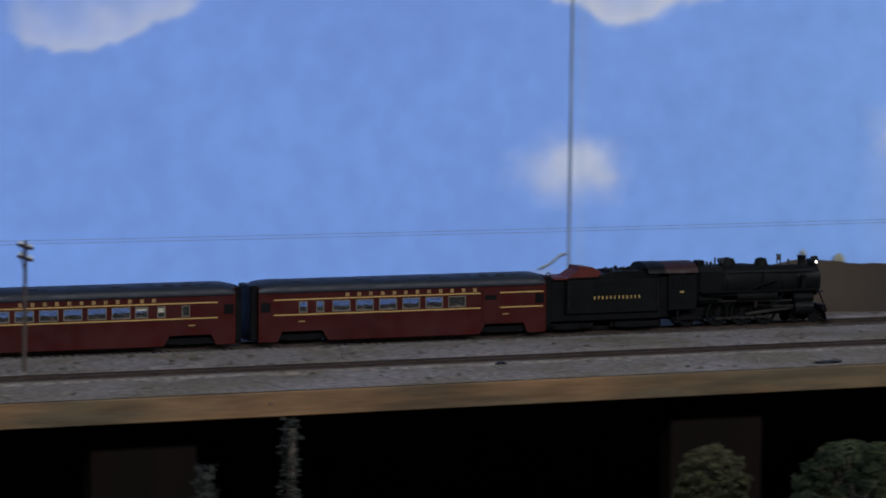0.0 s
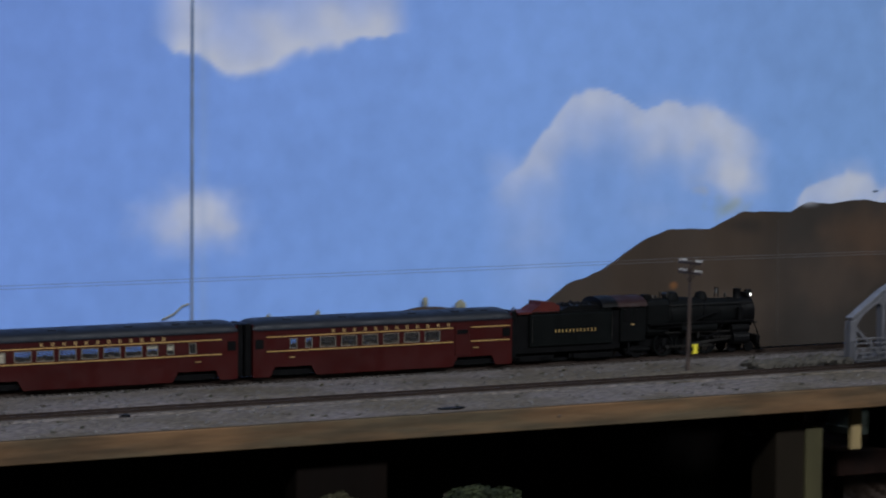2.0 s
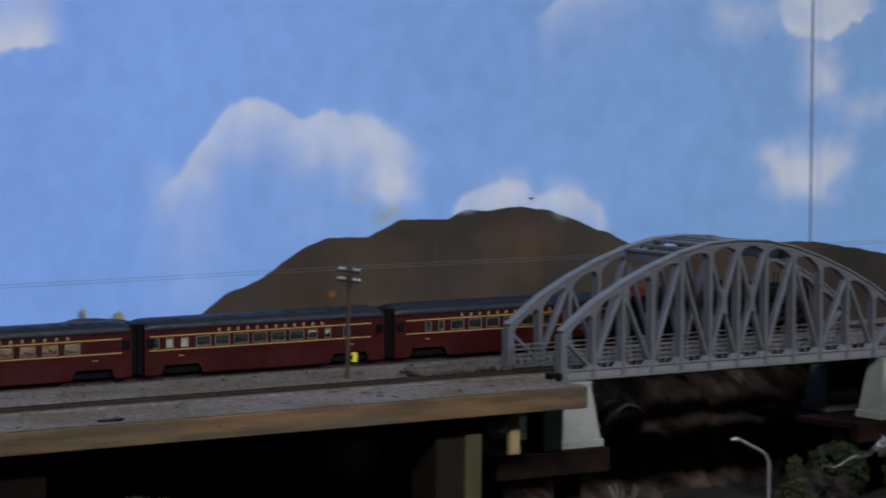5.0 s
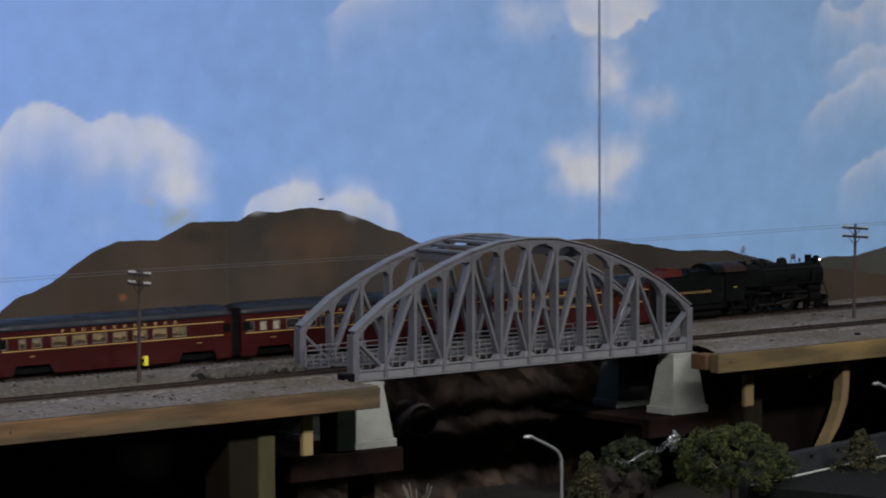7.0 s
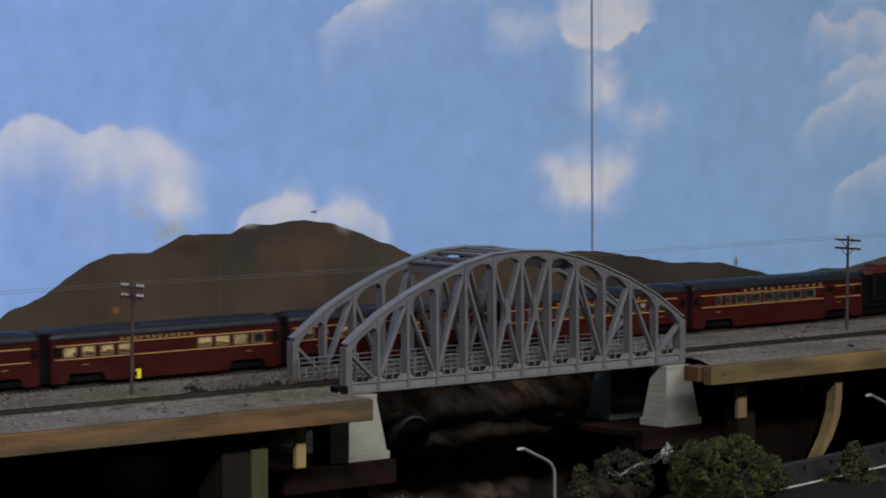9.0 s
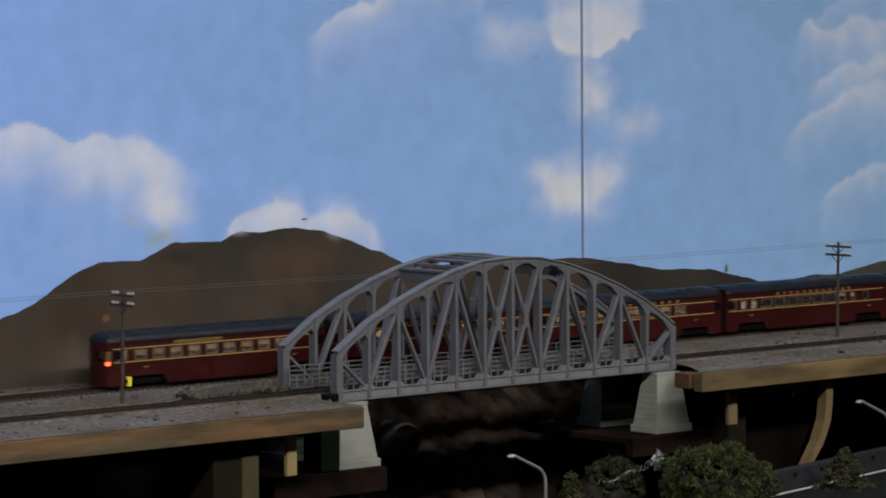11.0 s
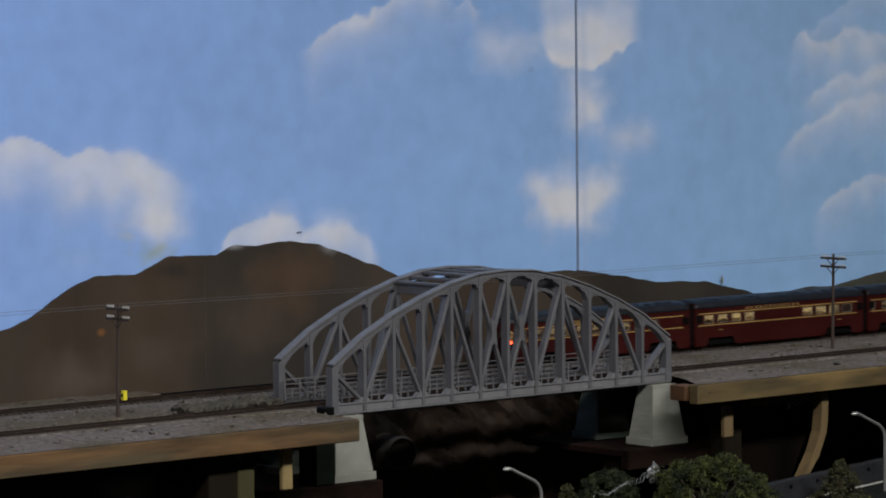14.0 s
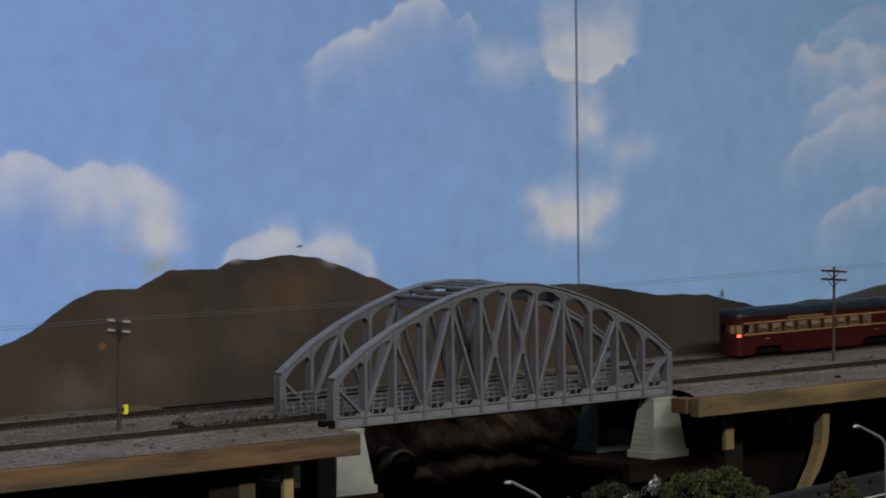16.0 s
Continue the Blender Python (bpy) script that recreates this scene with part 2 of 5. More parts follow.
def box(x0, x1, y0, y1, z0, z1, bevel=0.0, bm=None):
    own = bmesh.new()
    bmesh.ops.create_cube(own, size=1)
    for v in own.verts:
        v.co = Vector((x0 + (v.co.x + 0.5) * (x1 - x0), y0 + (v.co.y + 0.5) * (y1 - y0), z0 + (v.co.z + 0.5) * (z1 - z0)))
    if bevel:
        bmesh.ops.bevel(own, geom=own.edges[:], offset=bevel, segments=1, affect="EDGES")
    return merged(bm, own)


def merged(bm, own):
    if bm is None:
        return own
    tmp = bpy.data.meshes.new("tmp")
    own.to_mesh(tmp)
    own.free()
    bm.from_mesh(tmp)
    bpy.data.meshes.remove(tmp)
    return bm


def rod(a, b, r0, r1=None, sides=8, bm=None):
    a, b = Vector(a), Vector(b)
    own = bmesh.new()
    bmesh.ops.create_cone(own, cap_ends=True, segments=sides, radius1=r0, radius2=r0 if r1 is None else r1, depth=(b - a).length)
    own.transform(Matrix.Translation((a + b) / 2) @ (b - a).to_track_quat("Z", "Y").to_matrix().to_4x4())
    return merged(bm, own)


def beam(a, b, w, h, bm=None, bevel=0.0):
    """A bar from a to b in a plane y = const: h in that plane, w across it."""
    a, b = Vector(a), Vector(b)
    d = b - a
    own = box(0, d.length, -w / 2, w / 2, -h / 2, h / 2, bevel)
    own.transform(Matrix.Translation(a) @ pose(0, 0, 0, 0, -math.degrees(math.atan2(d.z, d.x)), 0))
    return merged(bm, own)


def lathe(profile, sides=16, bm=None, m=None):
    """Turns (radius, height) pairs about the z axis."""
    own = bmesh.new()
    rings = [[own.verts.new((r * math.cos(2 * math.pi * k / sides), r * math.sin(2 * math.pi * k / sides), z)) for k in range(sides)] for r, z in profile]
    for lo, hi in zip(rings, rings[1:]):
        for k in range(sides):
            own.faces.new((lo[k], lo[(k + 1) % sides], hi[(k + 1) % sides], hi[k]))
    own.faces.new(rings[0][::-1])
    own.faces.new(rings[-1])
    if m is not None:
        own.transform(m)
    return merged(bm, own)


def prism(outline, y0, y1, bm=None):
    """A plate whose outline is given in x and z, from y0 to y1."""
    own = bmesh.new()
    front = [own.verts.new((x, y0, z)) for x, z in outline]
    back = [own.verts.new((x, y1, z)) for x, z in outline]
    own.faces.new(front)
    own.faces.new(back[::-1])
    for k in range(len(outline)):
        j = (k + 1) % len(outline)
        own.faces.new((front[j], front[k], back[k], back[j]))
    bmesh.ops.recalc_face_normals(own, faces=own.faces[:])
    return merged(bm, own)


def bar_along(section, x0, x1, bm=None):
    """A bar whose section is given in y and z, from x0 to x1."""
    own = bmesh.new()
    a = [own.verts.new((x0, y, z)) for y, z in section]
    b = [own.verts.new((x1, y, z)) for y, z in section]
    own.faces.new(a)
    own.faces.new(b[::-1])
    for k in range(len(section)):
        j = (k + 1) % len(section)
        own.faces.new((a[j], a[k], b[k], b[j]))
    bmesh.ops.recalc_face_normals(own, faces=own.faces[:])
    return merged(bm, own)


def curve_rod(points, radius, bm=None, sides=6):
    """One bent tube through the points."""
    pts = [Vector(q) for q in points]
    own = bmesh.new()
    rings = []
    for k, q in enumerate(pts):
        d = (pts[min(k + 1, len(pts) - 1)] - pts[max(k - 1, 0)]).normalized()
        side = d.cross(Vector((0.13, 0.97, 0.21))).normalized()
        over = d.cross(side)
        rings.append([own.verts.new(q + radius * (math.cos(2 * math.pi * n / sides) * side + math.sin(2 * math.pi * n / sides) * over)) for n in range(sides)])
    for a, b in zip(rings, rings[1:]):
        for n in range(sides):
            own.faces.new((a[n], a[(n + 1) % sides], b[(n + 1) % sides], b[n]))
    own.faces.new(rings[0][::-1])
    own.faces.new(rings[-1])
    bmesh.ops.recalc_face_normals(own, faces=own.faces[:])
    return merged(bm, own)


def lump(center, size, seed, rough=0.35, bm=None, sub=1, squash=(1, 1, 1)):
    own = bmesh.new()
    bmesh.ops.create_icosphere(own, subdivisions=sub, radius=size)
    for v in own.verts:
        n = noise.noise(v.co * (1.7 / size) + Vector((seed * 3.1, seed * 1.7, seed)))
        v.co = Vector(center) + Vector([a * b for a, b in zip(v.co * (1 + rough * n), squash)])
    return merged(bm, own)


# ---- plan: x runs along the tracks, y away from the aisle, z from the gravel ----
NEAR, FAR, EDGE, BOARD = 2.465, 2.615, 2.34, 2.69
GAP_L, GAP_R = 1.869, 2.329
X0, X1 = -0.6, 4.6
RAIL_TOP = 0.0020
SINK = -0.0045  # the tracks lie in a shallow cut


# ---- room ----
def room():
    for name, dims, mat in (("floor", (-3, 7, -2.5, 3.0, -1.15, -1.10), FLOOR), ("ceiling", (-3, 7, -2.5, 3.0, CEILING, CEILING + 0.05), CEIL),
                            ("wall_back", (-3, 7, 2.80, 2.9, -1.10, CEILING), WALL), ("wall_front", (-3, 7, -2.6, -2.5, -1.10, CEILING), WALL),
                            ("wall_left", (-3.1, -3, -2.5, 2.8, -1.10, CEILING), WALL), ("wall_right", (7, 7.1, -2.5, 2.8, -1.10, CEILING), WALL)):
        tagged(mesh_object(name, box(*dims), mat), name.replace("_", " ") + " of the club room in plain paint", "wall" if "wall" in name else name, kind="structure")
    for lx, ly, _ in LAMPS:
        fixture = thing("ceiling_light", "white ceiling fixture with glowing fluorescent tubes", "ceiling light", (lx, ly, CEILING), group="ceiling lights")
        part("housing", box(-0.62, 0.62, -0.14, 0.14, -0.05, 0, 0.006), CEIL, fixture)
        for s in (-0.06, 0.06):
            part("tube", rod((-0.58, s, -0.065), (0.58, s, -0.065), 0.012, sides=10), TUBE, fixture, "glowing white tube")


# ---- painted sky board ----
# clouds sprayed along a stencil: crisp edge (x, z ...), how far the spray fades, strength, +1 fades downwards, -1 upwards
STENCILS = [
    ((1.612, 0.150, 1.647, 0.180, 1.678, 0.210, 1.706, 0.243, 1.734, 0.252, 1.766, 0.245, 1.795, 0.230, 1.821, 0.240, 1.850, 0.239, 1.883, 0.230, 1.912, 0.213, 1.948, 0.184), 0.052, 0.80, 1),
    ((1.968, 0.130, 1.978, 0.154, 2.006, 0.167, 2.042, 0.172, 2.063, 0.169, 2.075, 0.157), 0.050, 0.85, 1),
    ((2.060, 0.135, 2.075, 0.154, 2.102, 0.160, 2.138, 0.155, 2.160, 0.142, 2.172, 0.118), 0.050, 0.75, 1)]
STENCILS_MID = [
    ((2.076, 0.325, 2.095, 0.346, 2.124, 0.357, 2.153, 0.366, 2.172, 0.370, 2.190, 0.384, 2.228, 0.396, 2.266, 0.393, 2.276, 0.375), 0.027, 0.85, 1),
    ((2.278, 0.370, 2.293, 0.383, 2.308, 0.368), 0.014, 0.65, 1),
    ((2.396, 0.325, 2.402, 0.306, 2.412, 0.300, 2.438, 0.299, 2.471, 0.301, 2.494, 0.305, 2.509, 0.319, 2.540, 0.326), 0.060, 0.95, -1)]
STENCILS_EAST = [
    ((2.772, 0.320, 2.778, 0.338, 2.787, 0.344, 2.800, 0.342, 2.810, 0.331, 2.843, 0.335, 2.859, 0.348, 2.878, 0.353, 2.892, 0.345, 2.933, 0.343, 3.02, 0.330), 0.024, 0.80, 1),
    ((2.793, 0.268, 2.823, 0.281, 2.849, 0.294, 2.868, 0.301, 2.888, 0.293, 2.914, 0.309, 2.960, 0.312, 3.02, 0.300), 0.022, 0.80, 1),
    ((2.752, 0.205, 2.777, 0.229, 2.803, 0.241, 2.832, 0.250, 2.849, 0.263, 2.874, 0.269, 2.907, 0.276, 2.960, 0.278, 3.04, 0.255), 0.024, 0.75, 1),
    ((2.812, 0.132, 2.818, 0.144, 2.831, 0.153, 2.861, 0.161, 2.880, 0.174, 2.932, 0.181, 3.00, 0.178), 0.024, 0.75, 1),
    ((2.790, 0.338, 2.849, 0.371, 2.888, 0.385, 2.960, 0.392), 0.026, 0.40, 1)]
STENCILS_WEST = [
    ((0.800, 0.256, 0.814, 0.241, 0.831, 0.237, 0.857, 0.234, 0.882, 0.241, 0.899, 0.244, 0.911, 0.247, 0.922, 0.259, 0.941, 0.264, 0.956, 0.266, 0.972, 0.282), 0.040, 0.85, -1),
    ((1.278, 0.290, 1.300, 0.278, 1.319, 0.279, 1.334, 0.265, 1.350, 0.258, 1.370, 0.256, 1.393, 0.261, 1.409, 0.267, 1.429, 0.277, 1.455, 0.281, 1.490, 0.292, 1.535, 0.300), 0.090, 0.95, -1)]
# soft puffs sprayed freehand: x, z, half width, half height, strength
PUFFS = [(1.74, 0.222, 0.05, 0.035, 0.35), (1.84, 0.215, 0.07, 0.035, 0.4), (1.905, 0.195, 0.04, 0.03, 0.25), (1.314, 0.136, 0.078, 0.044, 0.75), (1.328, 0.143, 0.034, 0.030, 0.6), (1.350, 0.128, 0.020, 0.014, 0.35), (1.811, 0.200, 0.13, 0.055, 0.30), (1.897, 0.160, 0.054, 0.030, 0.80), (1.905, 0.168, 0.022, 0.014, 0.45), (1.880, 0.185, 0.07, 0.05, 0.25),
         (1.640, 0.170, 0.030, 0.030, 0.25)]
PUFFS_EAST = [(2.030, 0.146, 0.062, 0.036, 0.6), (2.115, 0.142, 0.060, 0.028, 0.55), (2.345, 0.326, 0.064, 0.038, 0.65), (2.518, 0.228, 0.062, 0.032, 0.65), (2.456, 0.268, 0.060, 0.050, 0.95), (2.415, 0.150, 0.050, 0.028, 0.5), (2.385, 0.178, 0.034, 0.024, 0.45), (2.463, 0.348, 0.090, 0.065, 0.65), (2.440, 0.164, 0.088, 0.056, 0.85), (2.490, 0.180, 0.05, 0.03, 0.25), (2.428, 0.166, 0.062, 0.042, 0.65), (2.450, 0.150, 0.045, 0.030, 0.45), (2.395, 0.184, 0.036, 0.024, 0.5), (2.470, 0.165, 0.055, 0.045, 0.35), (2.88, 0.235, 0.09, 0.05, 0.20), (2.90, 0.290, 0.08, 0.05, 0.25), (3.2, 0.26, 0.1, 0.04, 0.6)]
JOINTS = (0.19, 1.3155, 2.4465, 3.58)


def sky_board():
    step, zs0, zs1 = 0.003, -0.02, 0.72
    nx, nz = int((X1 - X0) / step), int((zs1 - zs0) / step)
    xs, zs = np.linspace(X0, X1, nx + 1), np.linspace(zs0, zs1, nz + 1)
    gx, gz = np.meshgrid(xs, zs)
    big, small, fine = np.zeros(gx.shape), np.zeros(gx.shape), np.zeros(gx.shape)
    for i in range(gx.shape[0]):
        if zs[i] > 0.50:
            continue
        for j in range(gx.shape[1]):
            if 0.5 < xs[j] < 3.4:
                p = Vector((xs[j] * 22, zs[i] * 26, 0.3))
                big[i, j] = noise.noise(p * 0.35)
                small[i, j] = noise.noise(p * 1.6)
                fine[i, j] = noise.noise(p * 4.2)
    up = np.clip(gz / 0.42, 0, 1.4)[..., None]
    east = np.clip((gx - 1.2) / 1.7, 0, 1)[..., None]
    low, high = np.array((0.205, 0.356, 0.780)), np.array((0.190, 0.318, 0.725))
    sky = low + (high - low) * up + east * np.array((0.030, 0.060, -0.105))
    sky = sky * (1 + 0.045 * big[..., None]) * (1 + 0.09 * np.exp(-((gx - 1.72) / 0.30) ** 2) * np.clip(gz / 0.3, 0, 1))[..., None]
    cloud = np.zeros(gx.shape)
    billow = 0.0090 * (0.5 - np.abs(small)) - 0.003 + 0.0030 * fine
    for edge, fade, strength, way in STENCILS + STENCILS_MID + STENCILS_EAST + STENCILS_WEST:
        ex, ez = np.array(edge[0::2]), np.array(edge[1::2])
        rim = np.interp(gx[0], ex, ez)
        body = np.convolve(np.pad(rim, 4, mode="edge"), (0.04, 0.1, 0.16, 0.2, 0.2, 0.16, 0.1, 0.04), "same")[4:-4]
        u = way * (body[None, :] - gz) + billow
        lean = np.gradient(body, step)[None, :]
        u = u / np.sqrt(1 + 0.8 * lean * lean)
        end = 0.012 + (0.10 if ex[-1] - ex[0] < 0.3 else 0.20) * (ex[-1] - ex[0])
        taper = np.clip((gx - ex[0] + 0.008) / end, 0, 1) * np.clip((ex[-1] - gx + 0.008) / end, 0, 1)
        taper = taper * taper * (3 - 2 * taper)
        a = np.clip(u / np.clip(0.0075 + 0.012 * big + 0.004 * small, 0.0045, 0.03), 0, 1)
        a = a * a * (3 - 2 * a) * np.exp(-(np.clip(u, 0, 1) / (fade * (1 + 0.15 * small + 0.4 * big))) ** 1.2) * (1 + 0.12 * small)
        cloud = 1 - (1 - cloud) * (1 - np.clip(strength * a * taper, 0, 1))
    for cx, cz, rx, rz, strength in PUFFS + PUFFS_EAST:
        dx, dz = (gx - cx) / rx, (gz - cz) / rz
        a = np.clip(1.0 - np.sqrt(dx * dx + dz * dz) + 0.22 * small + 0.1 * fine + 0.12 * big, 0, 1)
        cloud = 1 - (1 - cloud) * (1 - strength * a * a * (3 - 2 * a))
    shade = np.clip(1.25 * cloud - 0.1 + 0.3 * small, 0, 1)[..., None]
    white = np.array((0.50, 0.56, 0.76)) * (1 - shade) + np.array((0.70, 0.69, 0.72)) * shade
    color = sky + (white - sky) * (0.86 * cloud[..., None])
    for jx in JOINTS:  # filler feathered out beside each joint
        strip = np.clip(1 - np.abs(gx - jx - 0.011) / 0.009, 0, 1)[..., None]
        color = color + (np.array((0.26, 0.37, 0.62)) - color) * 0.30 * strip
    for cx, cz, r, tint, most in ((1.893, 0.133, 0.028, (0.30, 0.34, 0.22), 0.55), (1.862, 0.150, 0.012, (0.50, 0.47, 0.40), 0.4), (1.288, 0.042, 0.018, (0.42, 0.42, 0.40), 0.4), (2.380, 0.303, 0.006, (0.16, 0.22, 0.34), 0.6), (2.412, 0.262, 0.004, (0.2, 0.27, 0.45), 0.5)):
        a = np.clip(1 - np.sqrt(((gx - cx) / r) ** 2 + ((gz - cz) / (r * 0.5)) ** 2) + 0.5 * fine, 0, 1)[..., None]
        color = color + (np.array(tint) - color) * most * a
    rgba = np.concatenate([np.clip(color, 0, 1), np.ones(gx.shape)[..., None]], -1).reshape(-1, 4)
    verts = np.stack([gx, np.full(gx.shape, BOARD), gz], -1).reshape(-1, 3)
    idx = np.arange((nx + 1) * (nz + 1)).reshape(nz + 1, nx + 1)
    faces = np.stack([idx[:-1, :-1], idx[:-1, 1:], idx[1:, 1:], idx[1:, :-1]], -1).reshape(-1, 4)
    data = bpy.data.meshes.new("sky_board")
    data.from_pydata(verts.tolist(), [], faces.tolist())
    data.color_attributes.new("paint", "FLOAT_COLOR", "POINT").data.foreach_set("color", rgba.ravel())
    data.materials.append(SKY_PAINT)
    board = tagged(new("backdrop", data), "hardboard backdrop painted with blue sky and white clouds", "backdrop", kind="structure")
    mesh_object("backing", box(X0, X1, BOARD + 0.003, BOARD + 0.01, zs0, zs1), WALL, board)
    for sx in JOINTS:
        part("seam", box(sx - 0.0015, sx + 0.0015, BOARD - 0.0012, BOARD, 0.0, zs1, 0.0004), SEAM, board, "open grey joint between two boards")


def hills():
    def ridge(px, pz, x):
        return float(np.interp(x, px, pz)) + 0.0012 * noise.fractal(Vector((x * 60, 0.2, 0)), 0.7, 2.0, 4)

    def hill(name, label, px, pz, y, mat):
        n = int((px[-1] - px[0]) / 0.006)
        xs = [px[0] + (px[-1] - px[0]) * k / n for k in range(n + 1)]
        top = [(x, max(0.002, ridge(px, pz, x))) for x in xs]
        ob = thing(name, label, "painted hill", (0, 0, 0), kind="structure")
        bm = bmesh.new()
        for y_at, flip in ((y, False), (y + 0.003, True)):
            lo = [bm.verts.new((x, y_at, -0.004)) for x, _ in top]
            hi = [bm.verts.new((x, y_at, z)) for x, z in top]
            for k in range(n):
                f = (lo[k], lo[k + 1], hi[k + 1], hi[k])
                bm.faces.new(f[::-1] if flip else f)
            rim = hi if not flip else rim + hi[::-1]
        m = n + 1
        for k in range(n):
            bm.faces.new((rim[k], rim[k + 1], rim[2 * m - 2 - k], rim[2 * m - 1 - k]))
        part("board", bm, mat, ob)
        return ob
    peak = hill("mountain", "brown mountain cut from board before the painted sky", (1.655, 1.674, 1.705, 1.743, 1.770, 1.800, 1.820, 1.8665, 1.904, 1.933, 1.962, 1.986, 2.0065, 2.0335, 2.055, 2.070, 2.0885, 2.116, 2.1475, 2.163, 2.182, 2.24, 2.34),
         (0.020, 0.045, 0.066, 0.077, 0.094, 0.108, 0.1133, 0.1127, 0.1286, 0.1277, 0.1271, 0.1362, 0.1331, 0.1358, 0.1363, 0.1333, 0.1312, 0.122, 0.1102, 0.107, 0.0975, 0.070, 0.02), BOARD - 0.010, HILL)
    part("joint", box(1.9445, 1.9453, BOARD - 0.0105, BOARD - 0.0100, 0.0, 0.120), material("joint_brown", (0.045, 0.036, 0.030), 0.85), peak, "faint upright joint in the board")
    hill("ridge", "long brown ridge cut from board before the painted sky", (2.10, 2.20, 2.30, 2.445, 2.505, 2.556, 2.633, 2.713, 2.76, 2.84, 3.0),
         (0.04, 0.088, 0.090, 0.087, 0.078, 0.069, 0.065, 0.047, 0.042, 0.030, 0.01), BOARD - 0.0065, HILL)
    hill("far_hill", "dull green far hill cut from board before the sky", (2.70, 2.758, 2.795, 2.842, 2.90, 2.97, 3.10, 3.30, 3.60, 4.0),
         (0.03, 0.043, 0.050, 0.048, 0.057, 0.068, 0.075, 0.066, 0.05, 0.02), BOARD - 0.0035, HILL_FAR)
    hill("low_hill", "low brown hill cut from board before the sky", (1.42, 1.50, 1.55, 1.592, 1.60, 1.64, 1.68), (0.02, 0.043, 0.050, 0.0475, 0.0450, 0.0440, 0.030), BOARD - 0.0065, HILL)
    for x, z0, z1, w in ((1.552, 0.048, 0.060, 0.006), (1.590, 0.040, 0.056, 0.014), (1.44, 0.036, 0.052, 0.006), (1.39, 0.036, 0.050, 0.008), (2.66, 0.060, 0.070, 0.003)):
        tagged(mesh_object("dry_brush", lump((x, BOARD - 0.004, (z0 + z1) / 2), 1.0, x, 0.3, squash=(w / 2, 0.002, (z1 - z0) / 2)), BRUSH), "pale dry brush tuft on the painted horizon", "brush", group="brush tufts")


def sky_marks():
    tagged(mesh_object("bird_mark", lump((2.0696, BOARD - 0.0012, 0.1444), 1.0, 3, 0.5, squash=(0.0042, 0.0006, 0.0010)), SEAM), "small dark bird painted over the peak", "painted bird")
    tagged(mesh_object("dry_twig", curve_rod([(1.2860, BOARD - 0.0015, 0.0485), (1.2980, BOARD - 0.0015, 0.0535), (1.3060, BOARD - 0.0015, 0.0600), (1.3120, BOARD - 0.0015, 0.0615)], 0.0009), BRUSH), "pale dry twig on the painted horizon", "twig")


# ---- layout top ----
def ground_sheet(name, x0, x1, label):
    step = 0.008
    nx, ny = int((x1 - x0) / step), int((BOARD - EDGE - 0.0012) / step)
    bm = bmesh.new()
    grid = []
    for j in range(ny + 1):
        row = []
        for i in range(nx + 1):
            x, y = x0 + (x1 - x0) * i / nx, EDGE + 0.0012 + (BOARD - EDGE - 0.0012) * j / ny
            z = 0.0013 * min(1.0, j / 4) * noise.fractal(Vector((x * 30, y * 30, 0)), 0.8, 2.0, 4)
            for line in (NEAR, FAR):
                d = abs(y - line)
                if d < 0.034:
                    z = z * 0.4 - 0.0062 * min(1.0, (0.034 - d) / 0.010)
            slant = max(0.0, (2.419 - y) * 0.57) if x0 == GAP_R else 0.0
            row.append(bm.verts.new((x - slant * (1 - i / nx), y, z)))
        grid.append(row)
    for j in range(ny):
        for i in range(nx):
            bm.faces.new((grid[j][i], grid[j][i + 1], grid[j + 1][i + 1], grid[j + 1][i]))
    top = tagged(mesh_object(name, bm, GRAVEL, smooth=True), label, "ground", kind="structure")
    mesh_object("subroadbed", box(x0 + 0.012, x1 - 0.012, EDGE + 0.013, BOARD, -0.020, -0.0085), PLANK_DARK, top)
    return top


def stones():
    rng = random.Random(4)
    for name, spans, count in (("gravel_stones", ((0.3, GAP_L), (GAP_R, 3.3)), 2600),):
        bm = bmesh.new()
        for k in range(count):
            a, b = spans[0] if rng.random() < 0.66 else spans[1]
            x, y = rng.uniform(a, b), rng.uniform(EDGE + 0.006, BOARD - 0.05)
            if abs(y - NEAR) < 0.026 or abs(y - FAR) < 0.028:
                continue
            s = rng.choice((0.0007, 0.0009, 0.0012, 0.0017))
            own = bmesh.new()
            bmesh.ops.create_icosphere(own, subdivisions=1, radius=s)
            own.transform(Matrix.Translation((x, y, 0.0006)) @ Matrix.Diagonal((1, rng.uniform(0.6, 1.2), rng.uniform(0.5, 0.9), 1)))
            bm = merged(bm, own)
        tagged(mesh_object(name, bm, STONE), "scattered grey gravel stones beside the tracks", "gravel", kind="stuff")
    bm = bmesh.new()
    for k in range(170):
        x = rng.uniform(1.785, 1.890)
        own_y = 2.50 + rng.uniform(-0.012, 0.014)
        bm = lump((x, own_y, 0.0022), rng.uniform(0.0020, 0.0060), k, 0.9, bm, squash=(1.3, 1, 0.85))
    tagged(mesh_object("rubble_heap", bm, RUBBLE), "heap of dark rubble and dry weeds beside the track", "rubble", kind="stuff")
    for x, y, w in ((1.385, 2.354, 0.030), (1.13, 2.43, 0.012), (2.52, 2.38, 0.010)):
        tagged(mesh_object("tar_patch", lump((x, y, 0.0012), 0.5, x, 0.3, squash=(w, 0.008, 0.0032)), BLACK), "dark oily scrap lying on the gravel", "debris", group="debris")


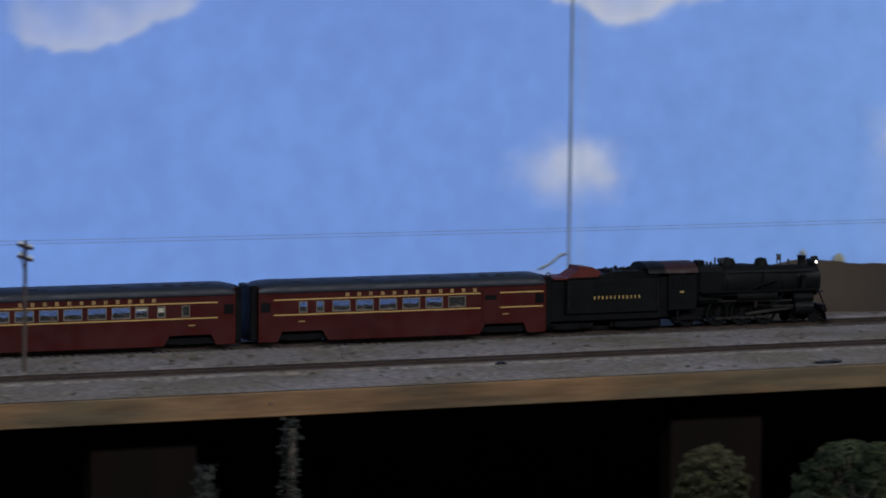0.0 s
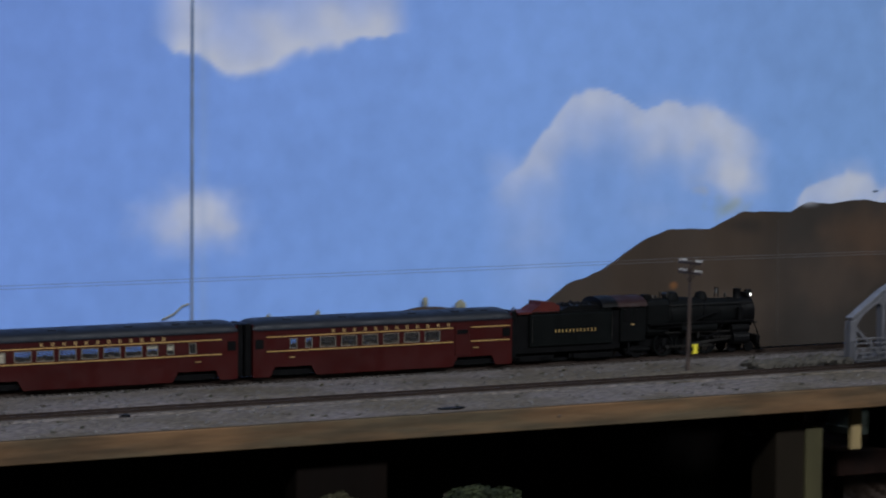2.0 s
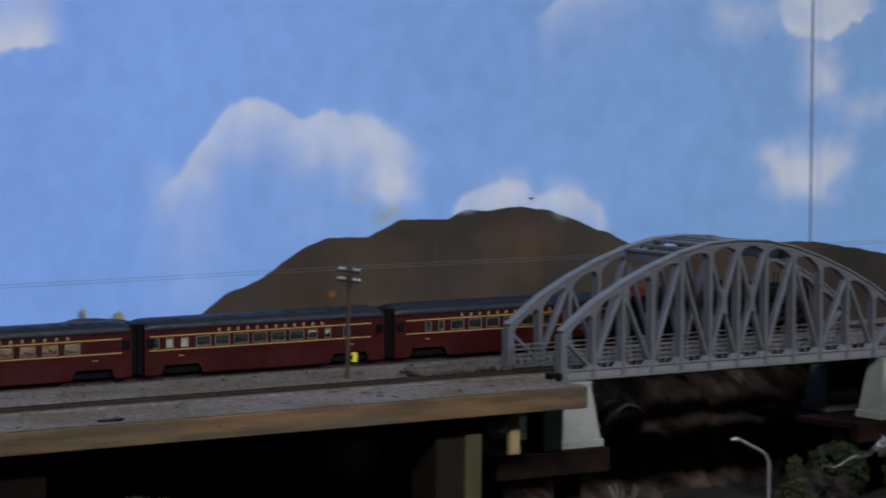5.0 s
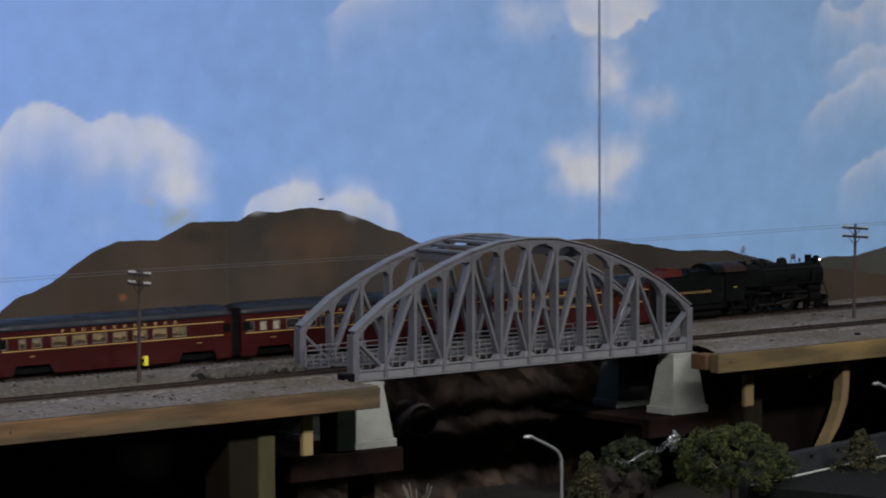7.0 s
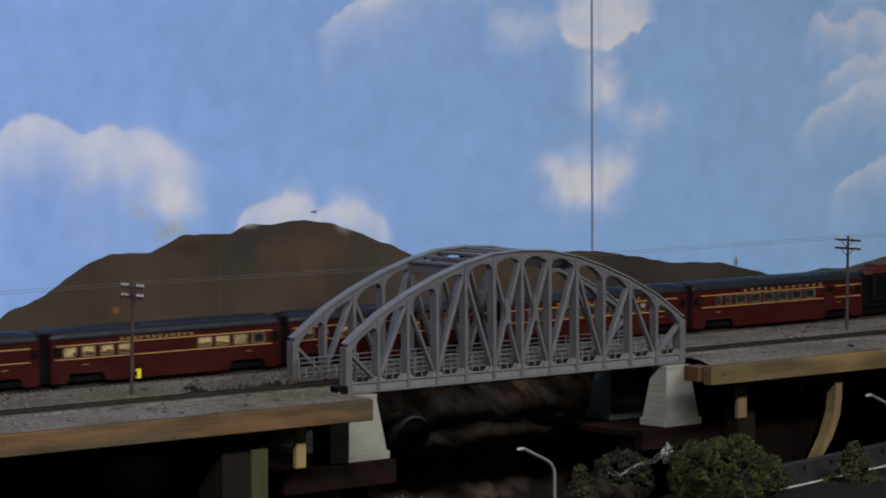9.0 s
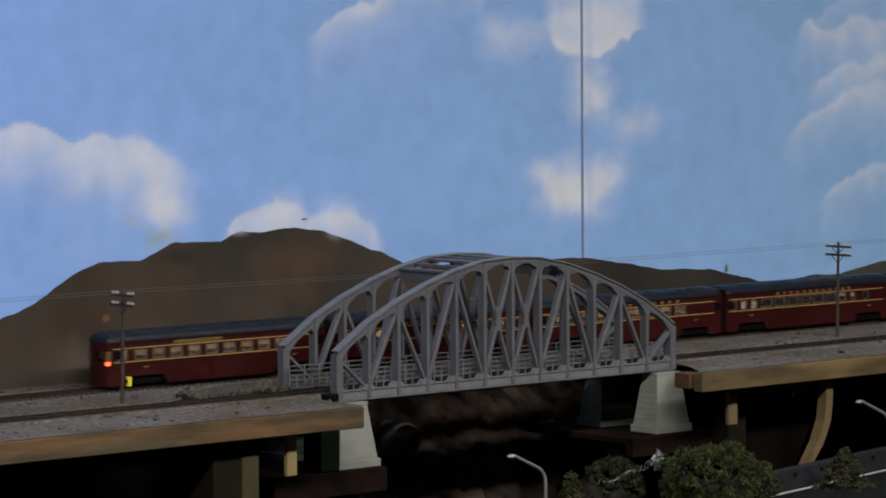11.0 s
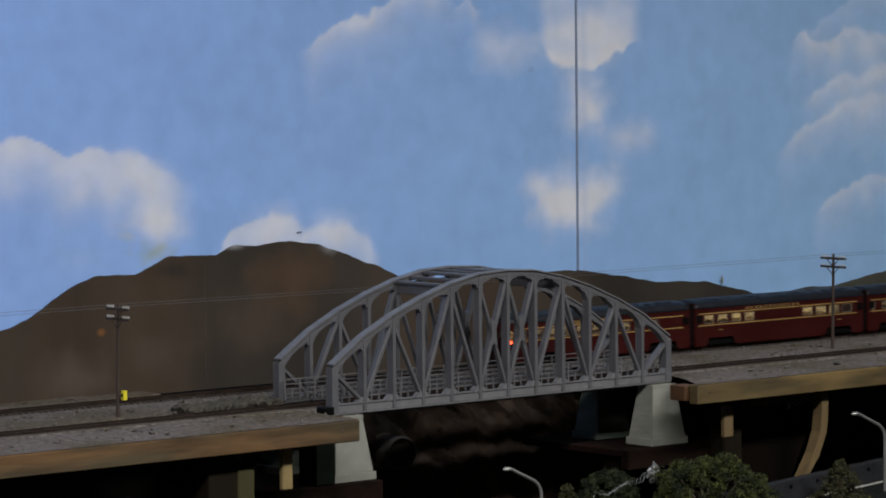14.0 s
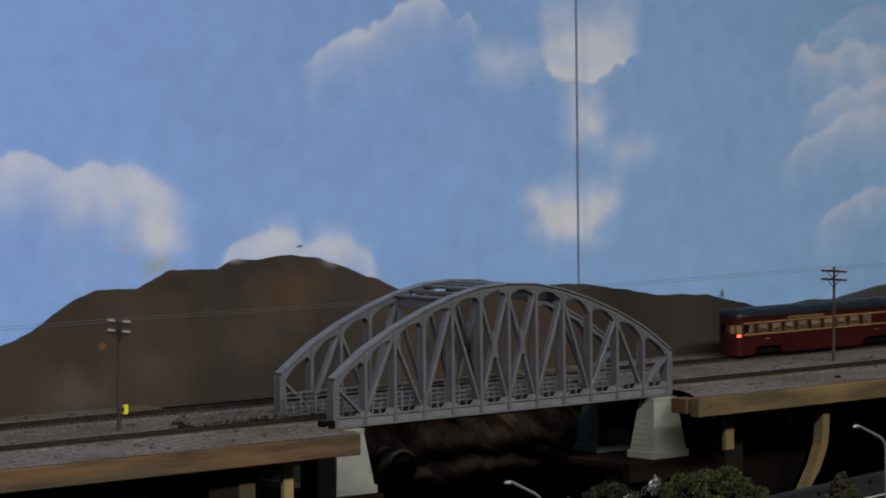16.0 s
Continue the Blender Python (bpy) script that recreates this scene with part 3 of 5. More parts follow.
def weeds():
    rng = random.Random(9)
    for name, mat, count, size, label in (("dry_weeds", LEAF_DRY, 150, 0.0008, "dry olive weed tufts in the gravel"), ("dark_weeds", RUBBLE, 60, 0.0006, "dark dead weed tufts in the gravel")):
        verts, faces = [], []
        for k in range(count):
            x = rng.uniform(0.3, GAP_L - 0.01) if rng.random() < 0.65 else rng.uniform(GAP_R, 3.2)
            y = rng.choice((rng.uniform(2.500, 2.578), rng.uniform(2.500, 2.578), rng.uniform(EDGE + 0.01, 2.435), rng.uniform(2.650, 2.672)))
            v, f = foliage(rng, (x, y, 0.0010), (0.004, 0.002, 0.0006), 3, size, squash=0.6)
            faces += [tuple(q + len(verts) for q in g) for g in f]
            verts += v
        tagged(crown_mesh(name, verts, faces, mat, None), label, "weeds", kind="stuff")


def track(name, y, spans, label, bed, depth, tie):
    ob = thing(name, label, "track", (0, 0, 0), kind="structure")
    x0, x1 = spans
    part("ballast_bed", bar_along(((y - 0.023, SINK - 0.001), (y - 0.0165, SINK + depth), (y + 0.0165, SINK + depth), (y + 0.023, SINK - 0.001)), x0, x1), bed, ob)
    data_verts, data_faces = [], []
    rng = random.Random(7)
    n = int((x1 - x0) / 0.0068)
    for k in range(n):
        cx = x0 + 0.004 + k * 0.0068 + rng.uniform(-0.0003, 0.0003)
        base = len(data_verts)
        for dx in (-0.0014, 0.0014):
            for dy in (-0.0148, 0.0148):
                for z in (SINK + 0.0015, SINK + 0.0040):
                    data_verts.append((cx + dx, y + dy + rng.uniform(-0.0004, 0.0004), z))
        for f in ((0, 1, 3, 2), (4, 6, 7, 5), (0, 4, 5, 1), (2, 3, 7, 6), (1, 5, 7, 3)):
            data_faces.append([base + q for q in f])
    data = bpy.data.meshes.new("ties")
    data.from_pydata(data_verts, [], data_faces)
    data.materials.append(tie)
    ties = new("ties", data)
    ties.parent = ob
    tagged(ties, "dark wooden ties under the rails", kind="stuff")
    for s in (-0.00825, 0.00825):
        part("rail", bar_along([(y + s + a, RAIL_TOP - b) for a, b in ((-0.0011, 0.0025), (0.0011, 0.0025), (0.0004, 0.0019), (0.0004, 0.0007), (0.0006, 0), (-0.0006, 0), (-0.0004, 0.0007), (-0.0004, 0.0019))], x0, x1), RAIL, ob, "rusty steel rail")


def fascia():
    for name, x0, x1 in (("fascia_left", X0, 1.866), ("fascia_right", 2.284, X1)):
        bm = box(x0, x1, EDGE, EDGE + 0.0125, -0.0195, -0.0006, 0.0008)
        ob = tagged(mesh_object(name, bm, PLANK if x0 < 2 else PLANK_EAST), "stained pine plank along the front edge of the layout", "fascia board", kind="structure")
        for k, kx in enumerate((0.90, 1.48, 1.846, 2.30, 2.62)):
            if x0 < kx < x1:
                part("knot", lathe(((0.0016, 0), (0.0012, 0.0005)), 8, m=pose(kx, EDGE, -0.009, 90)), KNOT, ob, "dark knot in the wood")
    tagged(mesh_object("end_block", box(2.2800, 2.300, 2.3540, 2.375, -0.0168, -0.0022, 0.0006), ORANGE_WOOD), "orange-brown sawn end block beside the pier", "wood block")


# ---- arch bridge ----
def h_column(x, y, z0, z1, w, d):
    """Upright of two flange plates joined by a thin web."""
    bm = box(x - w / 2, x + w / 2, y - d / 2, y - d / 2 + 0.0012, z0, z1, 0.0002)
    box(x - w / 2, x + w / 2, y + d / 2 - 0.0012, y + d / 2, z0, z1, 0.0002, bm)
    return box(x - w * 0.44, x + w * 0.44, y - d / 2 + 0.0012, y + d / 2 - 0.0012, z0, z1, bm=bm)


def bridge():
    L, N, x0 = 0.4205, 12, 1.9020
    ob = thing("arch_bridge", "grey plastic arched truss railway bridge on concrete piers", "bridge", (0, 0, 0))
    dx = L / N
    rise = (0.0385, 0.0622, 0.0796, 0.0935, 0.1046, 0.1118, 0.1136)

    def top(k):
        return float(np.interp(min(k, N - k), range(7), rise))

    def corner(x, y, z, way, slope, reach, drop):
        """Plate in the angle of chord and upright with a hollow inner edge."""
        pts = [(x, z - drop)]
        for q in (0, 2, 4):
            a = radians(90 * q / 4)
            pts.append((x + way * (0.0018 + (reach - 0.0018) * (1 - math.cos(a))), z - drop + 0.0035 + (drop - 0.0055) * math.sin(a) + slope * way * reach * (1 - math.cos(a))))
        pts += [(x + way * reach, z + slope * way * reach), (x, z)]
        return prism(pts if way > 0 else pts[::-1], y - 0.0038, y + 0.0038)

    for y in (2.425, 2.505):
        truss = part("bottom_chord", box(x0 - 0.002, x0 + L + 0.002, y - 0.0030, y + 0.0030, -0.0046, 0.0030, 0.0005), BRIDGE_LOW, ob)
        part("flange", box(x0 - 0.003, x0 + L + 0.003, y - 0.0050, y + 0.0050, -0.0056, -0.0046), BRIDGE_LOW, truss)
        part("flange", box(x0 - 0.002, x0 + L + 0.002, y - 0.0042, y + 0.0042, 0.0030, 0.0036), BRIDGE_LOW, truss)
        for k in range(N):
            a, b = Vector((x0 + k * dx, y, top(k))), Vector((x0 + (k + 1) * dx, y, top(k + 1)))
            d = (b - a).normalized()
            part("top_chord", beam(a - d * 0.0008, b + d * 0.0008, 0.0064, 0.0040, None, 0.0004), BRIDGE, ob)
            up = Vector((-d.z, 0, d.x))
            part("cover_plate", beam(a + up * 0.0026 - d * 0.0005, b + up * 0.0026 + d * 0.0005, 0.0098, 0.0012), BRIDGE_LOW, ob)
            part("cover_plate", beam(a - up * 0.0024, b - up * 0.0024, 0.0086, 0.0008), BRIDGE, ob)
        for k in range(N + 1):
            x, end = x0 + k * dx, k in (0, N)
            part("end_post" if end else "vertical", h_column(x, y, -0.0045, top(k) - 0.001, 0.0074 if end else 0.0036, 0.0092), BRIDGE, ob)
            for way in (-1, 1):
                if (k == 0 and way < 0) or (k == N and way > 0):
                    continue
                part("foot_gusset", prism(((x, 0.0036), (x + way * 0.0078, 0.0036), (x + way * 0.0074, 0.0044), (x + way * 0.0034, 0.0082), (x, 0.0086))[::way], y - 0.0036, y + 0.0036), BRIDGE_LOW, ob)
                slope = (top(k + way) - top(k)) / dx * way
                part("gusset", corner(x, y, top(k) - 0.0018, way, slope, 0.0125, 0.0135), BRIDGE, ob)
        for k in range(N):
            cross = k in (5, 6)
            ways = ((k, k + 1), (k + 1, k)) if cross else ((k, k + 1),) if k % 2 == 0 else ((k + 1, k),)
            for q, (a, b) in enumerate(ways):
                part("diagonal", beam((x0 + a * dx, y, top(a) - 0.004), (x0 + b * dx, y, 0.0035), 0.0066 if b < a else 0.0050, 0.0036 if b < a else 0.0028, None, 0.0003), BRIDGE, ob)
            if cross:
                xm, zm = x0 + (k + 0.5) * dx, (top(k) + 0.004) / 2
                part("centre_plate", prism(((xm - 0.0042, zm - 0.014), (xm, zm - 0.010), (xm + 0.0042, zm - 0.014), (xm + 0.0028, zm), (xm + 0.0042, zm + 0.014), (xm, zm + 0.010), (xm - 0.0042, zm + 0.014), (xm - 0.0028, zm)), y - 0.0038, y + 0.0038), BRIDGE, ob)
    for q in range(8, 17):
        k = q / 2
        x, w = x0 + k * dx, 0.0034 if q % 2 == 0 else 0.0022
        part("lateral", box(x - w, x + w, 2.4285, 2.5015, top(k) - 0.0012, top(k) + 0.0016, 0.0004), BRIDGE, ob)
        if q in (8, 16):
            part("portal_strut", box(x - 0.0012, x + 0.0012, 2.4285, 2.5015, top(k) - 0.0105, top(k) - 0.0012, 0.0004), BRIDGE, ob)
            for ya, yb in ((2.4285, 2.442), (2.5015, 2.488)):
                part("knee_brace", beam((x, ya, top(k) - 0.026), (x, yb, top(k) - 0.010), 0.0030, 0.0030), BRIDGE, ob)
    for k in range(5, 7):
        x = x0 + k * dx
        for ya, yb in ((2.430, 2.500), (2.500, 2.430)):
            part("sway_brace", rod((x + 0.002, ya, top(k) - 0.0004), (x + dx - 0.002, yb, top(k + 1) - 0.0004), 0.0009, sides=6), BRIDGE, ob)
    for k in range(N + 1):
        x = x0 + k * dx
        part("floor_beam", box(x - 0.002, x + 0.002, 2.428, 2.502, -0.0066, -0.0056), BRIDGE, ob)
    for y in (2.448, 2.482):
        part("stringer", box(x0, x0 + L, y - 0.002, y + 0.002, -0.0110, -0.0066), DECK, ob)
    for y in (2.4335, 2.4965):
        walkway = part("walkway", box(x0, x0 + L, y - 0.0022, y + 0.0022, 0.0012, 0.0020), DECK, ob, "narrow dark footwalk with pale handrails")
        for z in (0.0080, 0.0125, 0.0170, 0.0215):
            part("handrail", rod((x0 + 0.002, y, z), (x0 + L - 0.002, y, z), 0.00055, sides=5), BRIDGE_LOW, walkway)
        for k in range(4 * N + 1):
            x, tall = x0 + k * dx / 4, k % 2 == 0
            part("rail_post", box(x - 0.0006, x + 0.0006, y - 0.0006, y + 0.0006, 0.0020, 0.0220 if tall else 0.0128), BRIDGE_LOW, walkway)
    part("bearing", box(x0 - 0.014, x0 - 0.002, 2.419, 2.432, -0.0056, 0.0022, 0.001), BLACK, ob, "black bearing shoe")
    # plain girder that carries the rear track over the gap
    girder = thing("girder_bridge", "plain dark deck girder under the rear track", "bridge", (0, 0, 0))
    part("deck", box(GAP_L - 0.01, GAP_R + 0.05, 2.585, 2.645, -0.0100, -0.0056), DECK, girder)
    for y in (2.592, 2.640):
        part("girder", box(GAP_L - 0.01, GAP_R + 0.05, y - 0.003, y + 0.003, -0.024, -0.010), DECK, girder)


def pier(x, y, label, mat, top_z, base_z, half_top, half_base, group="bridge piers"):
    ob = thing("bridge_pier", label, "bridge pier", (x, y, 0), group=group)
    (tx, ty), (bx, by) = half_top, half_base
    bm = bmesh.new()
    rows = [(tx * 1.04, ty * 1.04, top_z), (tx * 1.04, ty * 1.04, top_z - 0.003), (tx, ty, top_z - 0.003), (bx, by, base_z + 0.008)]
    rings = [[bm.verts.new((sx * hx, sy * hy, z)) for sx, sy in ((-1, -1), (1, -1), (1, 1), (-1, 1))] for hx, hy, z in rows]
    for a, b in zip(rings, rings[1:]):
        for k in range(4):
            bm.faces.new((a[k], b[k], b[(k + 1) % 4], a[(k + 1) % 4]))
    bm.faces.new(rings[0])
    bm.faces.new(rings[-1][::-1])
    bmesh.ops.recalc_face_normals(bm, faces=bm.faces[:])
    part("shaft", bm, mat, ob)
    part("footing", box(-bx * 1.13, bx * 1.13, -by * 1.1, by * 1.1, base_z, base_z + 0.0078, 0.0008), mat, ob)
    n = 9
    for k in range(1, n):  # pour lines of the formwork
        z = top_z - 0.003 + (base_z + 0.008 - top_z + 0.003) * k / n
        u = k / n
        hx, hy = tx + (bx - tx) * u, ty + (by - ty) * u
        part("pour_line", box(-hx - 0.00025, -hx + 0.001, -hy + 0.001, hy - 0.001, z - 0.0004, z + 0.0004), mat, ob)
    return ob


# ---- under the layout ----
def undercroft():
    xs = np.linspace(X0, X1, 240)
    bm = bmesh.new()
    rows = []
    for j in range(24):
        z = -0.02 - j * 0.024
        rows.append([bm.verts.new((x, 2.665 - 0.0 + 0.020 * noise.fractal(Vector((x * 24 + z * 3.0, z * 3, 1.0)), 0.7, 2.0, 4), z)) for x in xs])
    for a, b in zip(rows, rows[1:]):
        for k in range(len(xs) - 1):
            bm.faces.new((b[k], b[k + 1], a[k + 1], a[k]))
    tagged(mesh_object("drape", bm, CLOTH, smooth=True), "crumpled brown cloth hung under the layout, shade in its colour", "drape", kind="structure")
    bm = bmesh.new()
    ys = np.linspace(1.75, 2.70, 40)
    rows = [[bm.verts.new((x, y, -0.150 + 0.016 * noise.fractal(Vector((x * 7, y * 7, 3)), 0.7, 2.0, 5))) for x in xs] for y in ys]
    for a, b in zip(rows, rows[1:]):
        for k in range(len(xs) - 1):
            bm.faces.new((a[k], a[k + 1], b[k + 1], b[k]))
    tagged(mesh_object("lower_ground", bm, SOIL, smooth=True), "earth of the lower scenery level, shade in its colour", "ground", kind="structure")
    # gap in the layout: gully wall with a culvert
    bm = bmesh.new()
    gx, gz = np.linspace(1.88, 2.42, 150), np.linspace(-0.012, -0.17, 56)

    def fold(x, z):
        slide = noise.fractal(Vector((x * 26 + z * 30, z * 9 - x * 5, 5)), 0.8, 2.1, 5)
        drape = abs(noise.noise(Vector((x * 40 - z * 8, z * 4, 2.0))))
        return 2.590 - 0.22 * max(0, (-z - 0.05)) - 0.012 * slide - 0.014 * drape
    rows = [[bm.verts.new((x, fold(x, z), z)) for x in gx] for z in gz]
    for a, b in zip(rows, rows[1:]):
        for k in range(len(gx) - 1):
            bm.faces.new((b[k], b[k + 1], a[k + 1], a[k]))
    tagged(mesh_object("gully_wall", bm, GULLY, smooth=True), "dark brown crumpled rock face of the gully", "rock face", kind="structure")
    culvert = thing("culvert_pipe", "dark clay drain pipe opening out of the gully wall", "pipe", (2.0860, 2.552, -0.0675), -14)
    ring = lathe(((0.0138, 0.004), (0.0138, -0.002), (0.0150, -0.003), (0.0164, -0.001), (0.0168, 0.002), (0.0160, 0.006), (0.0160, 0.06)), 32, m=pose(0, 0, 0, -90))
    part("pipe", ring, PIPE, culvert, smooth=True)
    # shade inside the pipe, as a black plug behind the rim
    part("mouth", lathe(((0.0139, 0.004), (0.0138, 0.040), (0.001, 0.041)), 32, m=pose(0, 0, 0, -90)), BLACK, culvert, "black plug standing for the shaded inside of the pipe")
    # first two boxes: shaded and lit face of one post, told apart by colour
    for x, y, dims, mat, label in ((1.7308, 2.362, (0.0300, 0.037, -0.60, -0.0205), POST_DARK, "dark upright board of the layout support, shade in its colour"), (1.7550, 2.360, (0.0180, 0.037, -0.60, -0.0370), POST, "thick pine post holding up the layout"),
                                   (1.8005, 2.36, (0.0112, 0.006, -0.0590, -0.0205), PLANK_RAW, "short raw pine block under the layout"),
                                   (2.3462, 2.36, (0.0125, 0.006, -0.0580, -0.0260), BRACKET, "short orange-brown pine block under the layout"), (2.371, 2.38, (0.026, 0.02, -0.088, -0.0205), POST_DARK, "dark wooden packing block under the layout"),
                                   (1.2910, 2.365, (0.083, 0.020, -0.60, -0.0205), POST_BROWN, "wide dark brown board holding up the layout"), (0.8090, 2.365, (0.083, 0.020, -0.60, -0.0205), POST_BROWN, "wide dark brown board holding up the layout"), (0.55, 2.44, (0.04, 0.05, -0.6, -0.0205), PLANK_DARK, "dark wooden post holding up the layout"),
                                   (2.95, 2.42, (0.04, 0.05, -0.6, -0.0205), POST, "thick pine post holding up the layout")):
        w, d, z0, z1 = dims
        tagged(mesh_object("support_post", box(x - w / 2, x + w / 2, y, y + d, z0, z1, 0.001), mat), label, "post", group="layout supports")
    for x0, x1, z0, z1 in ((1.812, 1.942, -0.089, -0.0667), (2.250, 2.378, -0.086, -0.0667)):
        shelf = thing("pier_shelf", "wooden shelf under the bridge pier, shade in its dark colour", "shelf", group="pier shelves")
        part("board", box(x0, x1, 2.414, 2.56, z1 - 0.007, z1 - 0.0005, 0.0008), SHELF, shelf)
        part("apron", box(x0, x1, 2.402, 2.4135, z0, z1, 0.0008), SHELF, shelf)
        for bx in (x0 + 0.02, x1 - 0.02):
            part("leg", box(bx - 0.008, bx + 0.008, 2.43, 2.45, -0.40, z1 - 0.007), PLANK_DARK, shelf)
    # added block that covers the pier's left face where it lies in shade
    tagged(mesh_object("packing_block", box(1.8660, 1.8880, 2.4035, 2.4300, -0.0662, -0.0215, 0.001), PIER_SHADE), "dark green block added as shade on the left of the pier", "wood block")
    strut = thing("curved_bracket", "bent pine bracket bracing the layout from below", "bracket", (0, 2.354, 0))
    outline = [(2.4713, -0.0235), (2.4811, -0.0235), (2.4802, -0.0480), (2.4779, -0.0637), (2.4669, -0.0863), (2.4482, -0.1089), (2.4207, -0.1413), (2.4129, -0.1413), (2.4412, -0.1089), (2.4595, -0.0824), (2.4687, -0.0617), (2.4708, -0.0460)]
    part("arm", prism(outline, 0, 0.012), BRACKET, strut)
    part("web", prism([(2.392, -0.026), (2.500, -0.028), (2.497, -0.069), (2.470, -0.117), (2.442, -0.150), (2.392, -0.150)], 0.045, 0.051), POST_BROWN, strut, "dark plywood web behind the bracket")
    part("cleat", box(2.385, 2.492, 0.0125, 0.034, -0.0310, -0.0205, 0.0006), CLEAT, strut)
    clip = thing("wire_clip", "small pale metal wire clip under the layout", "clip", (2.440, 2.364, -0.0345))
    part("loop", curve_rod([(-0.006, 0, -0.001), (-0.004, 0, 0.003), (0.0, 0, 0.0035), (0.003, 0, 0.001), (0.008, 0, 0.001), (0.010, 0, 0.004)], 0.0007), FOIL, clip)
    part("jaw", box(-0.0085, -0.0040, -0.001, 0.001, -0.002, 0.0035, 0.0004), FOIL, clip)


# ---- telegraph line ----
def telegraph_pole(x, y, lean, label):
    ob = thing("telegraph_pole", label, "telegraph pole", (x, y, 0), group="telegraph poles")
    ob.matrix_basis = pose(x, y, -0.002, 0, lean, 0)
    part("shaft", rod((0, 0, 0), (0, 0, 0.1035), 0.0019, 0.0013, 8), POLE, ob)
    for z in (0.0895, 0.0985):
        arm = part("crossarm", box(-0.0012, 0.0010, -0.0182, 0.0182, z - 0.0012, z + 0.0012, 0.0002), POLE, ob)
        for s in (-0.0166, -0.0136, -0.0106, -0.0076, 0.0076, 0.0106, 0.0136, 0.0166):
            part("insulator", lathe(((0.0005, 0), (0.0006, 0.0010), (0.0004, 0.0022)), 6, m=pose(0, s, z + 0.0012)), GLASS_WHITE, arm, "white glass insulator")
        for s in (-1, 1):
            part("brace", rod((-0.001, s * 0.0085, z - 0.001), (-0.001, 0, z - 0.0085), 0.0005, sides=5), POLE, ob)
    return ob


def telegraph_line():
    xs = (-0.22, 0.762, 1.7270, 2.657, 3.59)
    leans = (0.6, 0.6, 1.2, 1.0, 0.8)
    for x, lean in zip(xs, leans):
        telegraph_pole(x, 2.515, lean, "brown wooden telegraph pole with two crossarms and white insulators")
    for (xa, la), (xb, lb) in zip(zip(xs, leans), zip(xs[1:], leans[1:])):
        for s, z in ((-0.0155, 0.1000), (0.0120, 0.1000)):
            xa2, xb2 = xa + 0.1 * math.sin(radians(la)), xb + 0.1 * math.sin(radians(lb))
            pts = [(xa2 + (xb2 - xa2) * k / 16, 2.515 + s, z - 0.0012 * (1 - (k / 8 - 1) ** 2)) for k in range(17)]
            tagged(mesh_object("telegraph_wire", curve_rod(pts, 0.00016, sides=4), WIRE), "thin grey thread strung between telegraph poles", "wire", group="telegraph wires")
    tag = thing("relay_box", "bright yellow relay box on the telegraph pole", "relay box", (1.7305, 2.5105, 0.0145))
    part("case", box(-0.0014, 0.0028, -0.002, 0.002, 0.0, 0.0086, 0.0003), YELLOW, tag)
    part("strap", box(-0.0020, -0.0014, -0.0012, 0.0012, 0.003, 0.006), BLACK, tag)


# ---- lower scenery ----
def foliage(rng, center, spread, count, size, bm=None, squash=0.8):
    """Many small crumpled clumps with ragged leaves."""
    verts, faces = [], []
    for k in range(count):
        d = Vector((rng.gauss(0, 1), rng.gauss(0, 1), rng.gauss(0, 1))).normalized() * rng.uniform(0.45, 1.0)
        c = Vector(center) + Vector((d.x * spread[0], d.y * spread[1], d.z * spread[2]))
        for q in range(10):
            o = c + Vector((rng.gauss(0, 1), rng.gauss(0, 1), rng.gauss(0, squash))) * size
            a = Vector((rng.gauss(0, 1), rng.gauss(0, 1), rng.gauss(0, 1))).normalized() * size * rng.uniform(0.5, 1.1)
            b = a.cross(Vector((rng.gauss(0, 1), rng.gauss(0, 1), rng.gauss(0, 1)))).normalized() * size * rng.uniform(0.35, 0.8)
            base = len(verts)
            verts += [o - a, o - b * 0.9 + a * 0.1, o + a, o + b]
            faces.append((base, base + 1, base + 2, base + 3))
    return verts, faces


def crown_mesh(name, verts, faces, mat, parent):
    data = bpy.data.meshes.new(name)
    data.from_pydata([tuple(v) for v in verts], [], faces)
    data.materials.append(mat)
    ob = new(name, data)
    if parent:
        ob.parent = parent
    return ob


def broadleaf(x, y, top, width, seed, mat, label):
    rng = random.Random(seed)
    base = -0.155
    ob = thing("tree", label, "tree", (x, y, base), group="model trees")
    h = top - base
    bm = rod((0, 0, 0), (0.002, 0, h * 0.55), 0.004, 0.0025, 7)
    tips = []
    for k in range(9):
        a = k * 2.4 + seed
        tip = (width * 0.36 * math.cos(a) * rng.uniform(0.5, 1), width * 0.36 * math.sin(a) * rng.uniform(0.5, 1), h * rng.uniform(0.55, 0.9))
        rod((0.001, 0, h * rng.uniform(0.3, 0.5)), tip, 0.0018, 0.0006, 5, bm)
        tips.append(tip)
    part("trunk", bm, BARK, ob)
    verts, faces = [], []
    for k in range(64):  # clumps of foam sitting on an egg-shaped crown, with gaps between them
        u, a = 1 - 1.75 * (k + 0.5) / 64, k * 2.39996 + seed
        r = math.sqrt(max(0.05, 1 - u * u)) * rng.uniform(0.72, 1.0)
        c = (width * 0.43 * r * math.cos(a), width * 0.43 * r * math.sin(a), h * (0.66 + 0.26 * u * rng.uniform(0.85, 1.0)))
        size = width * rng.uniform(0.050, 0.085)
        v, f = foliage(rng, c, (size, size, size * 0.85), 44, 0.0013)
        faces += [tuple(q + len(verts) for q in g) for g in f]
        verts += v
    crown_mesh("crown", verts, faces, mat, ob)
    return ob


